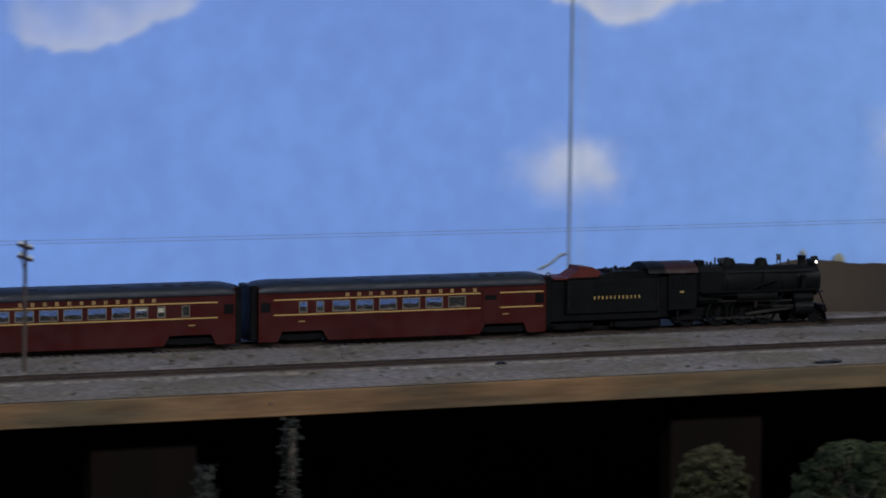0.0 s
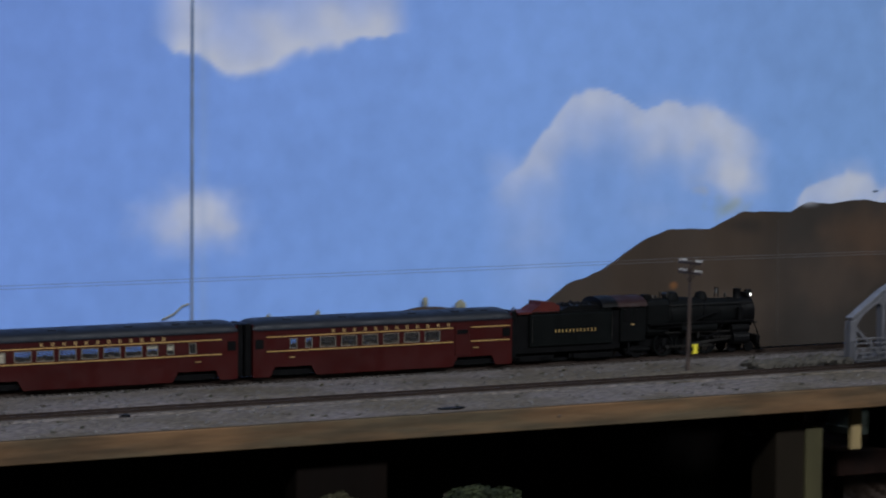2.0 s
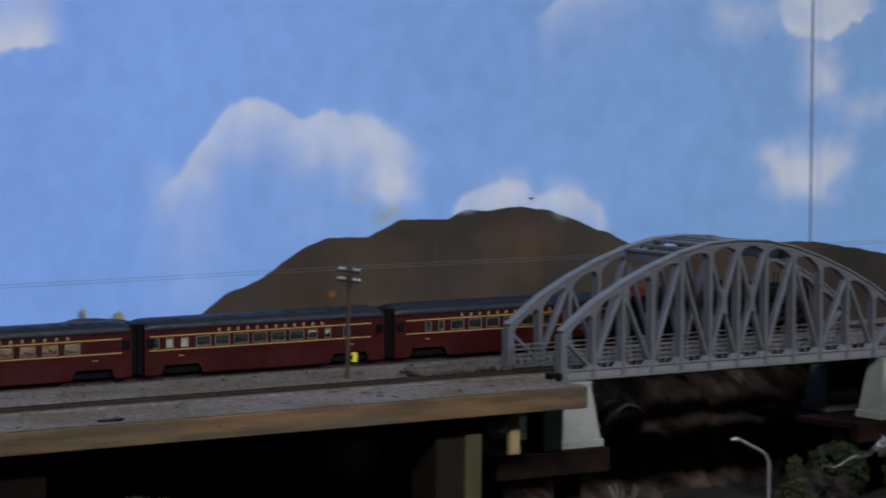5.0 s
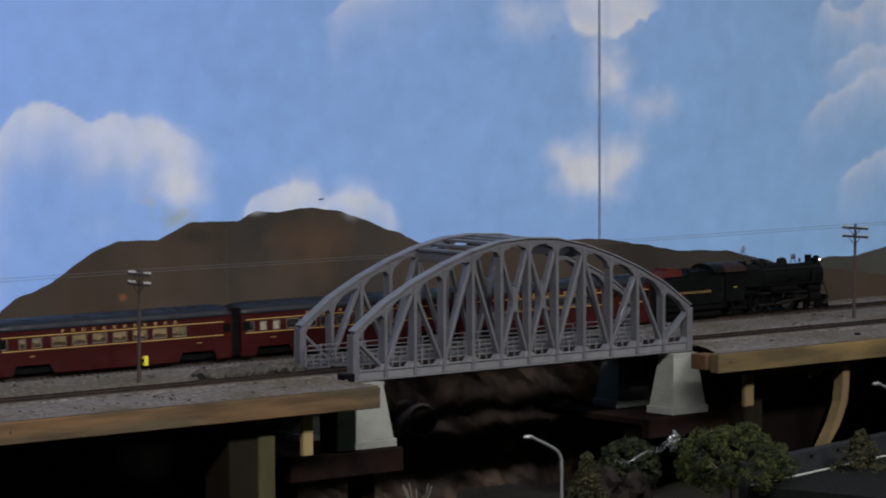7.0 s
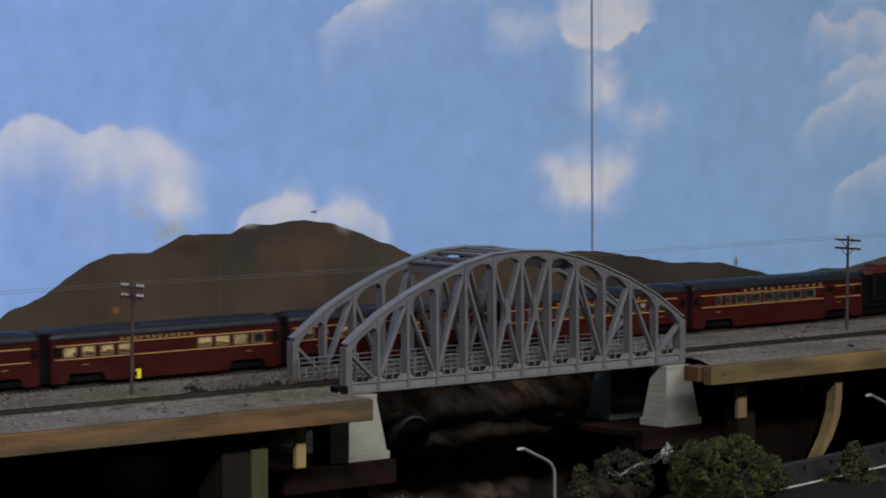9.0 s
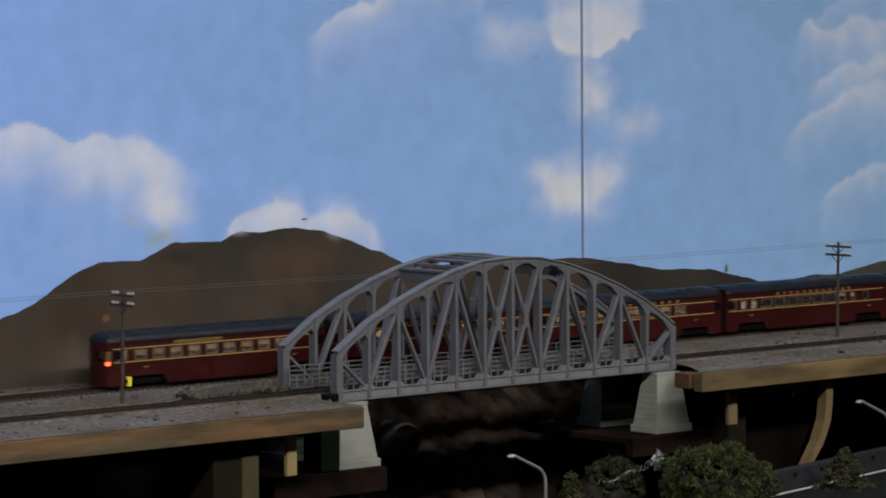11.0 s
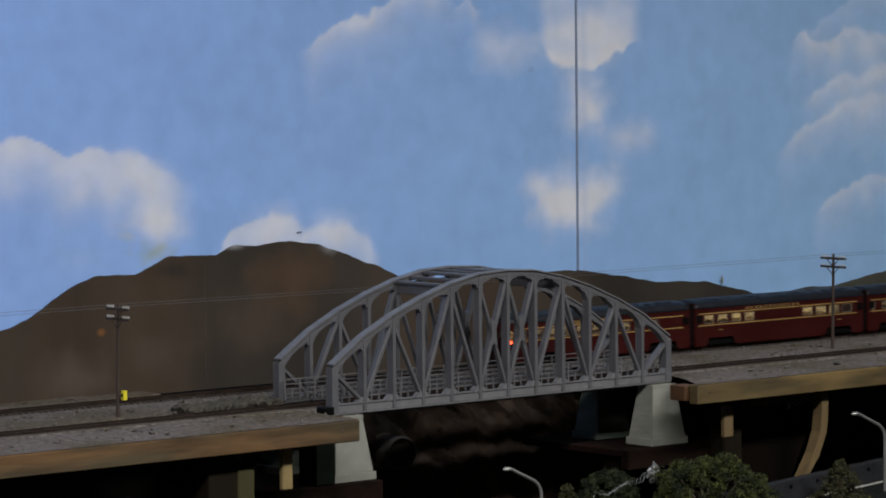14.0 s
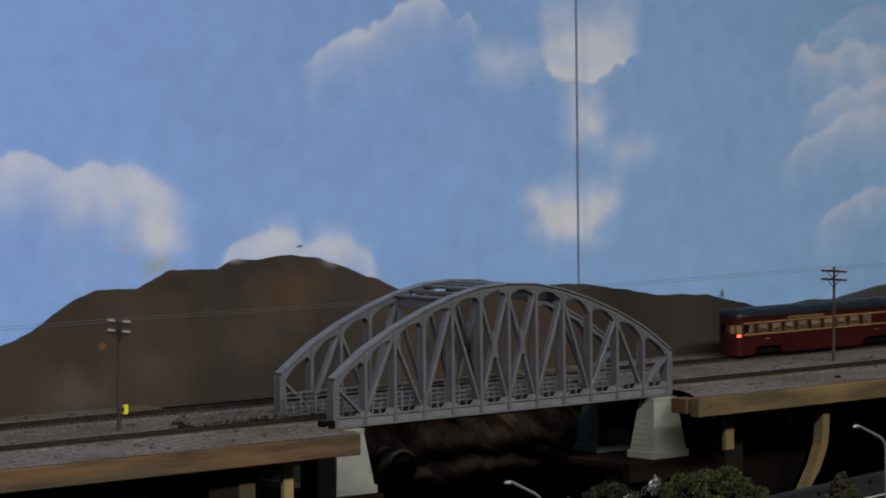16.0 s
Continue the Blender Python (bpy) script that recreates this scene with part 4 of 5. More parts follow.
def conifer(x, y, top, width, seed, mat, label):
    rng = random.Random(seed)
    base = -0.155
    h = top - base
    ob = thing("conifer", label, "tree", (x, y, base), group="model trees")
    part("trunk", rod((0, 0, 0), (0, 0, h * 0.97), 0.0035, 0.0006, 7), BARK, ob)
    verts, faces = [], []
    levels = 15
    for k in range(levels):
        u = k / (levels - 1)
        r = width / 2 * (1 - u) ** 0.85 + 0.002
        z = h * (0.25 + 0.73 * u)
        for q in range(int(9 + 26 * (1 - u))):
            a = rng.uniform(0, 6.283)
            rr = r * rng.uniform(0.3, 1.0)
            v, f = foliage(rng, (rr * math.cos(a), rr * math.sin(a), z - 0.2 * rr), (0.004, 0.004, 0.002), 4, 0.0014)
            faces += [tuple(w + len(verts) for w in g) for g in f]
            verts += v
    crown_mesh("crown", verts, faces, mat, ob)
    return ob


def snag(x, y, top, seed, label):
    """A slim column of dry growth."""
    rng = random.Random(seed)
    ob = thing("slim_tree", label, "tree", (x, y, -0.155), group="model trees")
    h = top + 0.155
    part("trunk", rod((0, 0, 0), (0.002, 0, h * 0.95), 0.004, 0.0025, 7), BARK, ob)
    verts, faces = [], []
    for k in range(26):
        z = h * (0.25 + 0.73 * k / 25)
        v, f = foliage(rng, (0.0, 0, z), (0.0075, 0.0075, 0.004), 9, 0.0015)
        faces += [tuple(w + len(verts) for w in g) for g in f]
        verts += v
    crown_mesh("crown", verts, faces, material("snag_grey_green", (0.0065, 0.0078, 0.0056), 0.9, vary=0.4, scale=100), ob)


def street_lamp(x, y, top, arm, label):
    ob = thing("street_lamp", label, "street lamp", (x, y, -0.15), group="street lamps")
    h = top + 0.15
    pts = [(0, 0, 0), (0, 0, h - 0.0270)]
    for k in range(1, 6):
        a = radians(12.5 * k)
        pts.append((arm * 0.36 * (1 - math.cos(a)) * 1.5, 0, h - 0.0270 + 0.0158 * math.sin(a)))
    pts.append((arm, 0, h - 0.001))
    part("pole", curve_rod(pts, 0.0014, sides=8), LAMP_METAL, ob, smooth=True)
    sign = 1 if arm > 0 else -1
    part("lamp_head", lump((arm + sign * 0.003, 0, h - 0.0012), 0.004, 1, 0.0, squash=(1.3, 0.7, 0.5), sub=2), LAMP_METAL, ob, "silver lamp head", smooth=True)


def lower_scenery():
    broadleaf(2.164, 2.20, -0.040, 0.128, 3, LEAF, "bushy green model tree of foam foliage")
    conifer(1.9865, 2.20, -0.058, 0.054, 5, LEAF_DRY, "small yellow-green model conifer")
    conifer(2.3235, 2.19, -0.064, 0.118, 8, LEAF_DRY, "dusty yellow-green model conifer beside the road")
    broadleaf(2.130, 2.30, -0.058, 0.066, 12, LEAF_DARK, "dark low bush with leafy branches")
    broadleaf(1.1965, 2.20, -0.026, 0.060, 21, LEAF_DRY, "olive green pointed model tree below the layout edge")
    broadleaf(1.319, 2.20, -0.029, 0.098, 33, LEAF_DARK, "round dark green model tree below the layout edge")
    broadleaf(1.262, 2.17, -0.062, 0.040, 37, LEAF_DARK, "small dark green bush below the layout edge")
    snag(0.860, 2.20, 0.001, 41, "slim grey-green dry tree below the layout edge")
    snag(0.797, 2.20, -0.030, 43, "short slim grey-green dry tree below the layout edge")
    street_lamp(1.9560, 2.20, -0.0352, -0.036, "silver model street lamp with a curved arm")
    street_lamp(2.3960, 2.20, -0.0215, -0.038, "silver model street lamp with a curved arm")
    rng = random.Random(6)
    twig = thing("dead_branch", "tangled pale dead twigs at the foot of the pier", "twigs", (1.900, 2.33, -0.150))
    for k in range(9):
        a = rng.uniform(0, 6.28)
        part("twig", curve_rod([(0, 0, 0.0), (0.006 * math.cos(a), 0.004 * math.sin(a), 0.035), (0.016 * math.cos(a), 0.010 * math.sin(a), rng.uniform(0.040, 0.066))], 0.0006, sides=5),
             material("pale_twig", (0.09, 0.08, 0.07), 0.8, vary=0.3), twig)
    for x, y, z, r in ((2.085, 2.285, -0.104, 0.016), (2.115, 2.280, -0.110, 0.018), (2.060, 2.300, -0.118, 0.014)):
        tagged(mesh_object("rock", lump((x, y, z), r, x * 9, 0.7, sub=3, squash=(1.1, 0.8, 1.0)), ROCK), "grey-brown plaster rock at the foot of the bush", "rock", group="rocks")
    for k in range(7):
        x, z = 2.085 + 0.011 * k, -0.082 + 0.0022 * k
        strand = [(x + 0.006 * q - 0.01, 2.262 + 0.004 * math.sin(q + k), z + 0.0035 * math.sin(1.7 * q + 2 * k) + 0.0012 * q) for q in range(5)]
        tagged(mesh_object("plastic_strand", curve_rod(strand, 0.00022, sides=4), FOIL), "thin shiny plastic strand tangled in the bush", "scrap", group="plastic strands")
    wrap = thing("plastic_scrap", "crumpled shiny plastic scrap caught in the bush", "scrap", (2.150, 2.262, -0.066))
    part("sheet", lump((0, 0, 0), 0.0065, 4, 1.3, sub=3, squash=(0.9, 0.5, 1.0)), FOIL, wrap)
    road = thing("highway", "elevated model highway with grey parapet and white line", "road", (2.070, 2.159, 0.0075), 14, kind="structure")
    part("roadway", box(0.10, 0.75, -0.20, -0.004, -0.125, -0.108), ASPHALT, road)
    part("parapet", box(0.10, 0.75, 0.0, 0.010, -0.125, -0.0875, 0.001), PARAPET, road)
    part("edge_line", box(0.10, 0.75, -0.007, -0.003, -0.1078, -0.1072), LINE_WHITE, road)
    for k in range(12):
        part("drain", box(0.113 + k * 0.05, 0.117 + k * 0.05, -0.0012, 0.0005, -0.0945, -0.092), BLACK, road)


# ---- train ----
PITCH = 0.2740
BODY = 0.2620


def wheelset(parent, x, radius, mat):
    own = part("wheelset", rod((x, -0.0085, radius), (x, 0.0085, radius), 0.0012, sides=6), mat, parent)
    for s in (-0.0088, 0.0088):
        part("wheel", lathe(((radius, -0.0012), (radius, 0.0008), (radius * 0.8, 0.0012)), 14, m=pose(x, s, radius, 90)), mat, own)


def truck(parent, x):
    ob = part("truck", box(x - 0.024, x + 0.024, -0.0112, 0.0112, 0.0028, 0.0092, 0.0006), BLACK, parent, "black four-wheel truck")
    for s in (-0.0128, 0.0128):
        bm = prism(((x - 0.021, 0.0035), (x - 0.008, 0.0025), (x + 0.008, 0.0025), (x + 0.021, 0.0035), (x + 0.021, 0.0075), (x - 0.021, 0.0075)), s - 0.001, s + 0.001)
        part("side_frame", bm, BLACK, ob)
    for dx in (-0.0145, 0.0145):
        bm = rod((x + dx, -0.0105, 0.0052), (x + dx, 0.0105, 0.0052), 0.0052, sides=14)
        part("wheelset", bm, BLACK, ob)


def coach(name, label, windows, stripes, letters, door_gap=None, lit=0, round_end=False):
    ob = thing(name, label, "railway coach", (0, FAR, RAIL_TOP), group="train")
    h, w, sill, head, eave = BODY / 2, 0.0172, 0.0257, 0.0350, 0.0432
    tail = -h + (0.0125 if round_end else 0.0)
    for s in (-1, 1):
        y0, y1 = sorted((s * w, s * (w - 0.0012)))
        holes = sorted(windows)
        if s > 0:  # unseen wall side, opened in one long strip so the sky brightens the windows
            first, last_one = holes[0][0] - holes[0][1] / 2, holes[-1][0] + holes[-1][1] / 2
            holes = [((first + last_one) / 2, last_one - first, 0)]
        bm = box(tail, h, y0, y1, 0.0105, sill)
        box(tail, h, y0, y1, head, eave, bm=bm)
        last = tail
        for cx, ww, _ in holes:
            box(last, cx - ww / 2, y0, y1, sill, head, bm=bm)
            last = cx + ww / 2
        box(last, h, y0, y1, sill, head, bm=bm)
        part("side", bm, MAROON, ob)
        for a, b, da, db in ((tail, tail + 0.017, 0, 0.004), (tail + 0.062, h - 0.062, -0.005, 0.005), (h - 0.017, h, -0.004, 0)):
            part("skirt", prism(((a, 0.0020), (b, 0.0020), (b + db, 0.0105), (a + da, 0.0105)), y0, y1), MAROON, ob)
        for cx, ww, shade in holes:
            f = 0.0006
            yo0, yo1 = sorted((s * (w + 0.0003), s * (w - 0.0009)))
            bm = box(cx - ww / 2, cx + ww / 2, yo0, yo1, sill, sill + f)
            box(cx - ww / 2, cx + ww / 2, yo0, yo1, head - f, head, bm=bm)
            box(cx - ww / 2, cx - ww / 2 + f, yo0, yo1, sill + f, head - f, bm=bm)
            box(cx + ww / 2 - f, cx + ww / 2, yo0, yo1, sill + f, head - f, bm=bm)
            win = part("window", bm, FRAME, ob)
            glass = part("pane", box(cx - ww / 2 + f, cx + ww / 2 - f, s * (w - 0.0007) - 0.0001, s * (w - 0.0007) + 0.0001, sill + f, head - f), PANE, win)
            glass.visible_shadow = False
            if shade and s < 0:
                part("blind", box(cx - ww / 2 + f, cx + ww / 2 - f, s * (w - 0.0012) - 0.0001, s * (w - 0.0012) + 0.0001, head - f - (head - sill) * shade, head - f), BEIGE, win, "cream pulled-down blind")
        for a, b in stripes:
            for z in (0.0242, 0.0368):
                part("stripe", box(a, b, s * (w + 0.00025) - 0.0002, s * (w + 0.00025) + 0.0002, z - 0.00045, z + 0.00045), GOLD, ob, "gold pinstripe")
        a, b = letters
        for k in range(12):  # letterboard, set as plain serifed bars
            x, y = a + (b - a) * k / 11, s * (w + 0.0003)
            bm = box(x - 0.0012, x - 0.0004, y - 0.0002, y + 0.0002, 0.0388, 0.0408)
            box(x + 0.0006, x + 0.0012, y - 0.0002, y + 0.0002, 0.0388, 0.0408, bm=bm)
            box(x - 0.0017, x + 0.0017, y - 0.0002, y + 0.0002, 0.0384, 0.0388, bm=bm)
            box(x - 0.0017, x + 0.0017, y - 0.0002, y + 0.0002, 0.0408, 0.0411, bm=bm)
            part("letter_bar", bm, LETTER, ob)
        for x in (tail + 0.038, h - 0.038):
            part("number_bar", box(x - 0.0028, x + 0.0028, s * (w + 0.0003) - 0.0002, s * (w + 0.0003) + 0.0002, 0.0180, 0.0190), NUMBER, ob, "small gold number bar")
        for x in (tail + 0.006, h - 0.006):
            part("vestibule_door", box(x - 0.0040, x + 0.0040, s * (w + 0.0002) - 0.0002, s * (w + 0.0002) + 0.0002, 0.0270, 0.0350), BLACK, ob, "dark door window")
        if door_gap:
            part("baggage_door", box(door_gap - 0.0075, door_gap + 0.0075, s * (w + 0.0003) - 0.0003, s * (w + 0.0003) + 0.0003, 0.012, 0.0395, 0.0002), MAROON, ob)
            part("door_window", box(door_gap - 0.0055, door_gap + 0.0055, s * (w + 0.0006) - 0.0002, s * (w + 0.0006) + 0.0002, 0.0310, 0.0350), BLACK, ob, "dark barred door window")
    part("floor_pan", box(tail, h, -w + 0.0012, w - 0.0012, 0.0095, 0.0110), BLACK, ob)
    section = [(-w - 0.0006, eave - 0.0004), (-w - 0.0006, eave + 0.0006)] + [(-(w + 0.0002) * math.cos(radians(a)), eave + 0.0006 + 0.0086 * math.sin(radians(a)) ** 0.8) for a in range(12, 169, 12)] + [(w + 0.0006, eave + 0.0006), (w + 0.0006, eave - 0.0004)]
    bm = bmesh.new()
    loops = [[bm.verts.new((x, y * wide, eave - 0.0004 + (z - eave + 0.0004) * tall)) for y, z in section] for x, wide, tall in ((tail, 0.95, 0.62), (tail + 0.002, 0.98, 0.84), (tail + 0.006, 1, 0.95), (tail + 0.011, 1, 1), (h - 0.011, 1, 1), (h - 0.006, 1, 0.95), (h - 0.002, 0.98, 0.84), (h, 0.95, 0.62))]
    n = len(section)
    for a, b in zip(loops, loops[1:]):
        for k in range(n):
            bm.faces.new((a[k], a[(k + 1) % n], b[(k + 1) % n], b[k]))
    bm.faces.new(loops[0])
    bm.faces.new(loops[-1][::-1])
    bmesh.ops.recalc_face_normals(bm, faces=bm.faces[:])
    part("roof", bm, ROOF, ob, "dark blue-black rounded roof", smooth=True)
    for s in (-1, 1):
        part("gutter", box(tail + 0.004, h - 0.004, s * (w + 0.0005) - 0.0004, s * (w + 0.0005) + 0.0004, eave - 0.0006, eave + 0.0002), ROOF, ob)
    for k, x in enumerate((-0.095, -0.04, 0.03, 0.075, 0.09, 0.105)):
        part("roof_vent", box(x - 0.004, x + 0.004, -0.0115, -0.0065, eave + 0.0062, eave + 0.0086, 0.0006), ROOF, ob)
    ends = ((tail, -1), (h, 1))
    for x, s in ends:
        if round_end and s < 0:
            half = [(w * math.cos(radians(a)), w * math.sin(radians(a)) * 0.45) for a in range(180, 361, 15)]
            bm = bmesh.new()
            for z0, z1 in ((0.0020, sill), (head, eave)):
                lo = [bm.verts.new((x + dy, dx, z0)) for dx, dy in half]
                hi = [bm.verts.new((x + dy, dx, z1)) for dx, dy in half]
                for k in range(len(half) - 1):
                    bm.faces.new((lo[k], lo[k + 1], hi[k + 1], hi[k]))
            for k in range(0, len(half) - 1, 3):
                rod((x + half[k][1], half[k][0], sill), (x + half[k][1], half[k][0], head), 0.0009, sides=6, bm=bm)
            part("rounded_end", bm, MAROON, ob, smooth=True)
            dome = lathe(((w, 0), (w * 0.97, 0.003), (w * 0.8, 0.006), (w * 0.4, 0.0084), (0.001, 0.0088)), 28, m=Matrix.Translation((x, 0, eave)) @ Matrix.Diagonal((0.45, 1, 1, 1)))
            part("roof_end", dome, ROOF, ob, smooth=True)
            for sy in (-1,):
                part("marker_lamp", lump((x - 0.0040, sy * 0.0155, 0.0235), 0.0019, 2, 0.0, sub=2), MARKER_RED, ob, "glowing red tail lamp", smooth=True)
        else:
            part("end_wall", box(min(x, x - s * 0.0012), max(x, x - s * 0.0012), -w + 0.0012, w - 0.0012, 0.004, eave + 0.005), MAROON, ob)
            part("diaphragm", box(min(x, x + s * 0.0064), max(x, x + s * 0.0064), -0.0150, 0.0150, 0.003, 0.0490, 0.0010), BLACK, ob, "black folded diaphragm")
    for x in (tail + 0.040, h - 0.040):
        truck(ob, x)
    for k, x in enumerate((-0.045, -0.01, 0.03)):
        part("equipment_box", box(x - 0.010, x + 0.010, -0.011, 0.011, 0.0022, 0.0096, 0.0006), BLACK, ob)
    for k in range(14):
        x = tail + 0.045 + k * (BODY - 0.10) / 13
        part("seat", box(x - 0.0016, x + 0.0016, -0.0145, 0.0145, 0.0110, 0.0272, 0.0006), SEAT, ob)
    if lit:
        glow = CABIN if lit == 2 else CABIN_DIM
        part("inner_wall", box(tail + 0.010, h - 0.010, 0.0115, 0.0125, 0.0110, eave), BEIGE, ob, "cream inner wall lit from above")
        part("cabin_light", box(tail + 0.02, h - 0.02, -0.0035, 0.0035, eave - 0.0016, eave - 0.0010), glow, ob, "warm glowing cabin light strip")
    return ob


def frac(f):
    return (f - 0.5) * BODY


def build_coaches():
    w = 0.0160
    specs = []
    combine = [(frac(0.150), 0.0075, 0), (frac(0.208), 0.0070, 0)] + [(frac(0.280 + 0.0805 * k), w, 0) for k in range(6)]
    specs.append(coach("combine_coach", "dark red baggage coach with gold stripes and blue-black roof", combine, ((frac(0.05), frac(0.765)), (frac(0.835), frac(0.99))), (frac(0.30), frac(0.745)), frac(0.80)))
    second = [(frac(0.045), 0.0070, 0), (frac(0.10), 0.0085, 1.0), (frac(0.160), 0.0085, 1.0)] + [(frac(0.236 + 0.0775 * k), w, 0) for k in range(6)] + [(frac(0.690), 0.011, 0.3), (frac(0.755), 0.0070, 0.5), (frac(0.835), 0.0070, 0)]
    specs.append(coach("passenger_coach", "dark red passenger coach with cream blinds and gold stripes", second, ((frac(0.02), frac(0.94)),), (frac(0.30), frac(0.73))))
    third = [(frac(0.033), 0.0065, 0), (frac(0.105), 0.0080, 0.2), (frac(0.165), 0.0105, 0.2)] + [(frac(0.255 + 0.0855 * k), w, 0) for k in range(7)]
    specs.append(coach("lounge_coach", "dark red lounge coach with warm lit windows and gold stripes", third, ((frac(0.02), frac(0.96)),), (frac(0.27), frac(0.75)), None, 1))
    fourth = [(frac(0.08 + 0.078 * k), w * 0.9, 0) for k in range(4)] + [(frac(0.66 + 0.08 * k), w, 0) for k in range(4)]
    specs.append(coach("dining_coach", "dark red dining coach with two groups of lit windows", fourth, ((frac(0.02), frac(0.96)),), (frac(0.30), frac(0.60)), None, 2))
    last = [(frac(0.090 + 0.0785 * k), w * (0.85 if k else 0.7), 0) for k in range(10)]
    specs.append(coach("observation_coach", "dark red observation coach with rounded end and red tail lamp", last, ((frac(0.05), frac(0.96)),), (frac(0.32), frac(0.52)), None, 1, True))
    return specs


def tender():
    ob = thing("tender", "black-green locomotive tender with gold lettering and red deck", "tender", (0, FAR, RAIL_TOP), group="train")
    part("tank", box(-0.038, 0.051, -0.0168, 0.0168, 0.0150, 0.0452, 0.0012), TENDER, ob)
    part("frame", box(-0.054, 0.054, -0.0150, 0.0150, 0.0100, 0.0150), BLACK, ob)
    part("coal_bunker", prism(((-0.006, 0.0452), (0.051, 0.0452), (0.050, 0.0492), (0.032, 0.0515), (0.006, 0.0512), (-0.004, 0.0480)), -0.0140, 0.0140), BLACK, ob)
    rng = random.Random(2)
    bm = bmesh.new()
    for k in range(90):
        bm = lump((rng.uniform(0.004, 0.040), rng.uniform(-0.011, 0.011), 0.0505 + rng.uniform(0, 0.0016)), rng.uniform(0.0010, 0.0019), k, 0.5, bm)
    tagged(part("coal", bm, BLACK, ob, "black coal load"), kind="stuff")
    part("rear_deck", box(-0.0500, -0.006, -0.0155, 0.0155, 0.0453, 0.0472, 0.0004), RED, ob, "dull red rear deck")
    part("scoop_hood", prism(((-0.034, 0.0472), (-0.002, 0.0472), (-0.004, 0.0520), (-0.011, 0.0552), (-0.023, 0.0562), (-0.024, 0.0530)), -0.0105, 0.0105), RED, ob, "red raised hatch hood")
    part("ladder_hoop", curve_rod([(-0.0550, -0.013, 0.046), (-0.0560, -0.013, 0.0510), (-0.0540, -0.013, 0.0522), (-0.0525, -0.013, 0.0510), (-0.0525, -0.013, 0.048)], 0.0005), BLACK, ob)
    for s in (-1, 1):
        y = s * 0.0170
        for k in range(12):
            x = -0.0115 + 0.043 * k / 11
            bm = box(x - 0.0004, x + 0.0004, y - 0.0002, y + 0.0002, 0.0284, 0.0302)
            box(x - 0.0009, x + 0.0009, y - 0.0002, y + 0.0002, 0.0281, 0.0284, bm=bm)
            box(x - 0.0009, x + 0.0009, y - 0.0002, y + 0.0002, 0.0302, 0.0305, bm=bm)
            part("letter_bar", bm, GOLD, ob)
    for s in (-1, 1):
        for z in (0.0168, 0.0468):
            part("rivet_strip", box(-0.037, 0.050, s * 0.0170 - 0.0002, s * 0.0170 + 0.0002, z - 0.0005, z + 0.0005), TENDER, ob)
        for x in (-0.0365, 0.0495):
            part("grab_iron", rod((x, s * 0.0176, 0.020), (x, s * 0.0176, 0.042), 0.0004, sides=5), STEEL, ob)
        part("step", box(-0.0545, -0.0480, s * 0.0150 - 0.0014, s * 0.0150 + 0.0014, 0.0058, 0.0070), BLACK, ob)
    # added black box that keeps the gap between the trucks dark
    part("center_sill", box(-0.050, 0.058, -0.0070, 0.0070, 0.0008, 0.0100), BLACK, ob)
    part("rear_bulkhead", box(-0.0535, -0.038, -0.0135, 0.0135, 0.0100, 0.0450, 0.0006), BLACK, ob)
    # added black box in place of the dark gap before the cab
    part("front_bulkhead", box(0.051, 0.0610, -0.0142, 0.0142, 0.0100, 0.0460, 0.0006), BLACK, ob)
    for x in (-0.033, 0.031):
        truck(ob, x)
    return ob


DRIVER_R = 0.0112


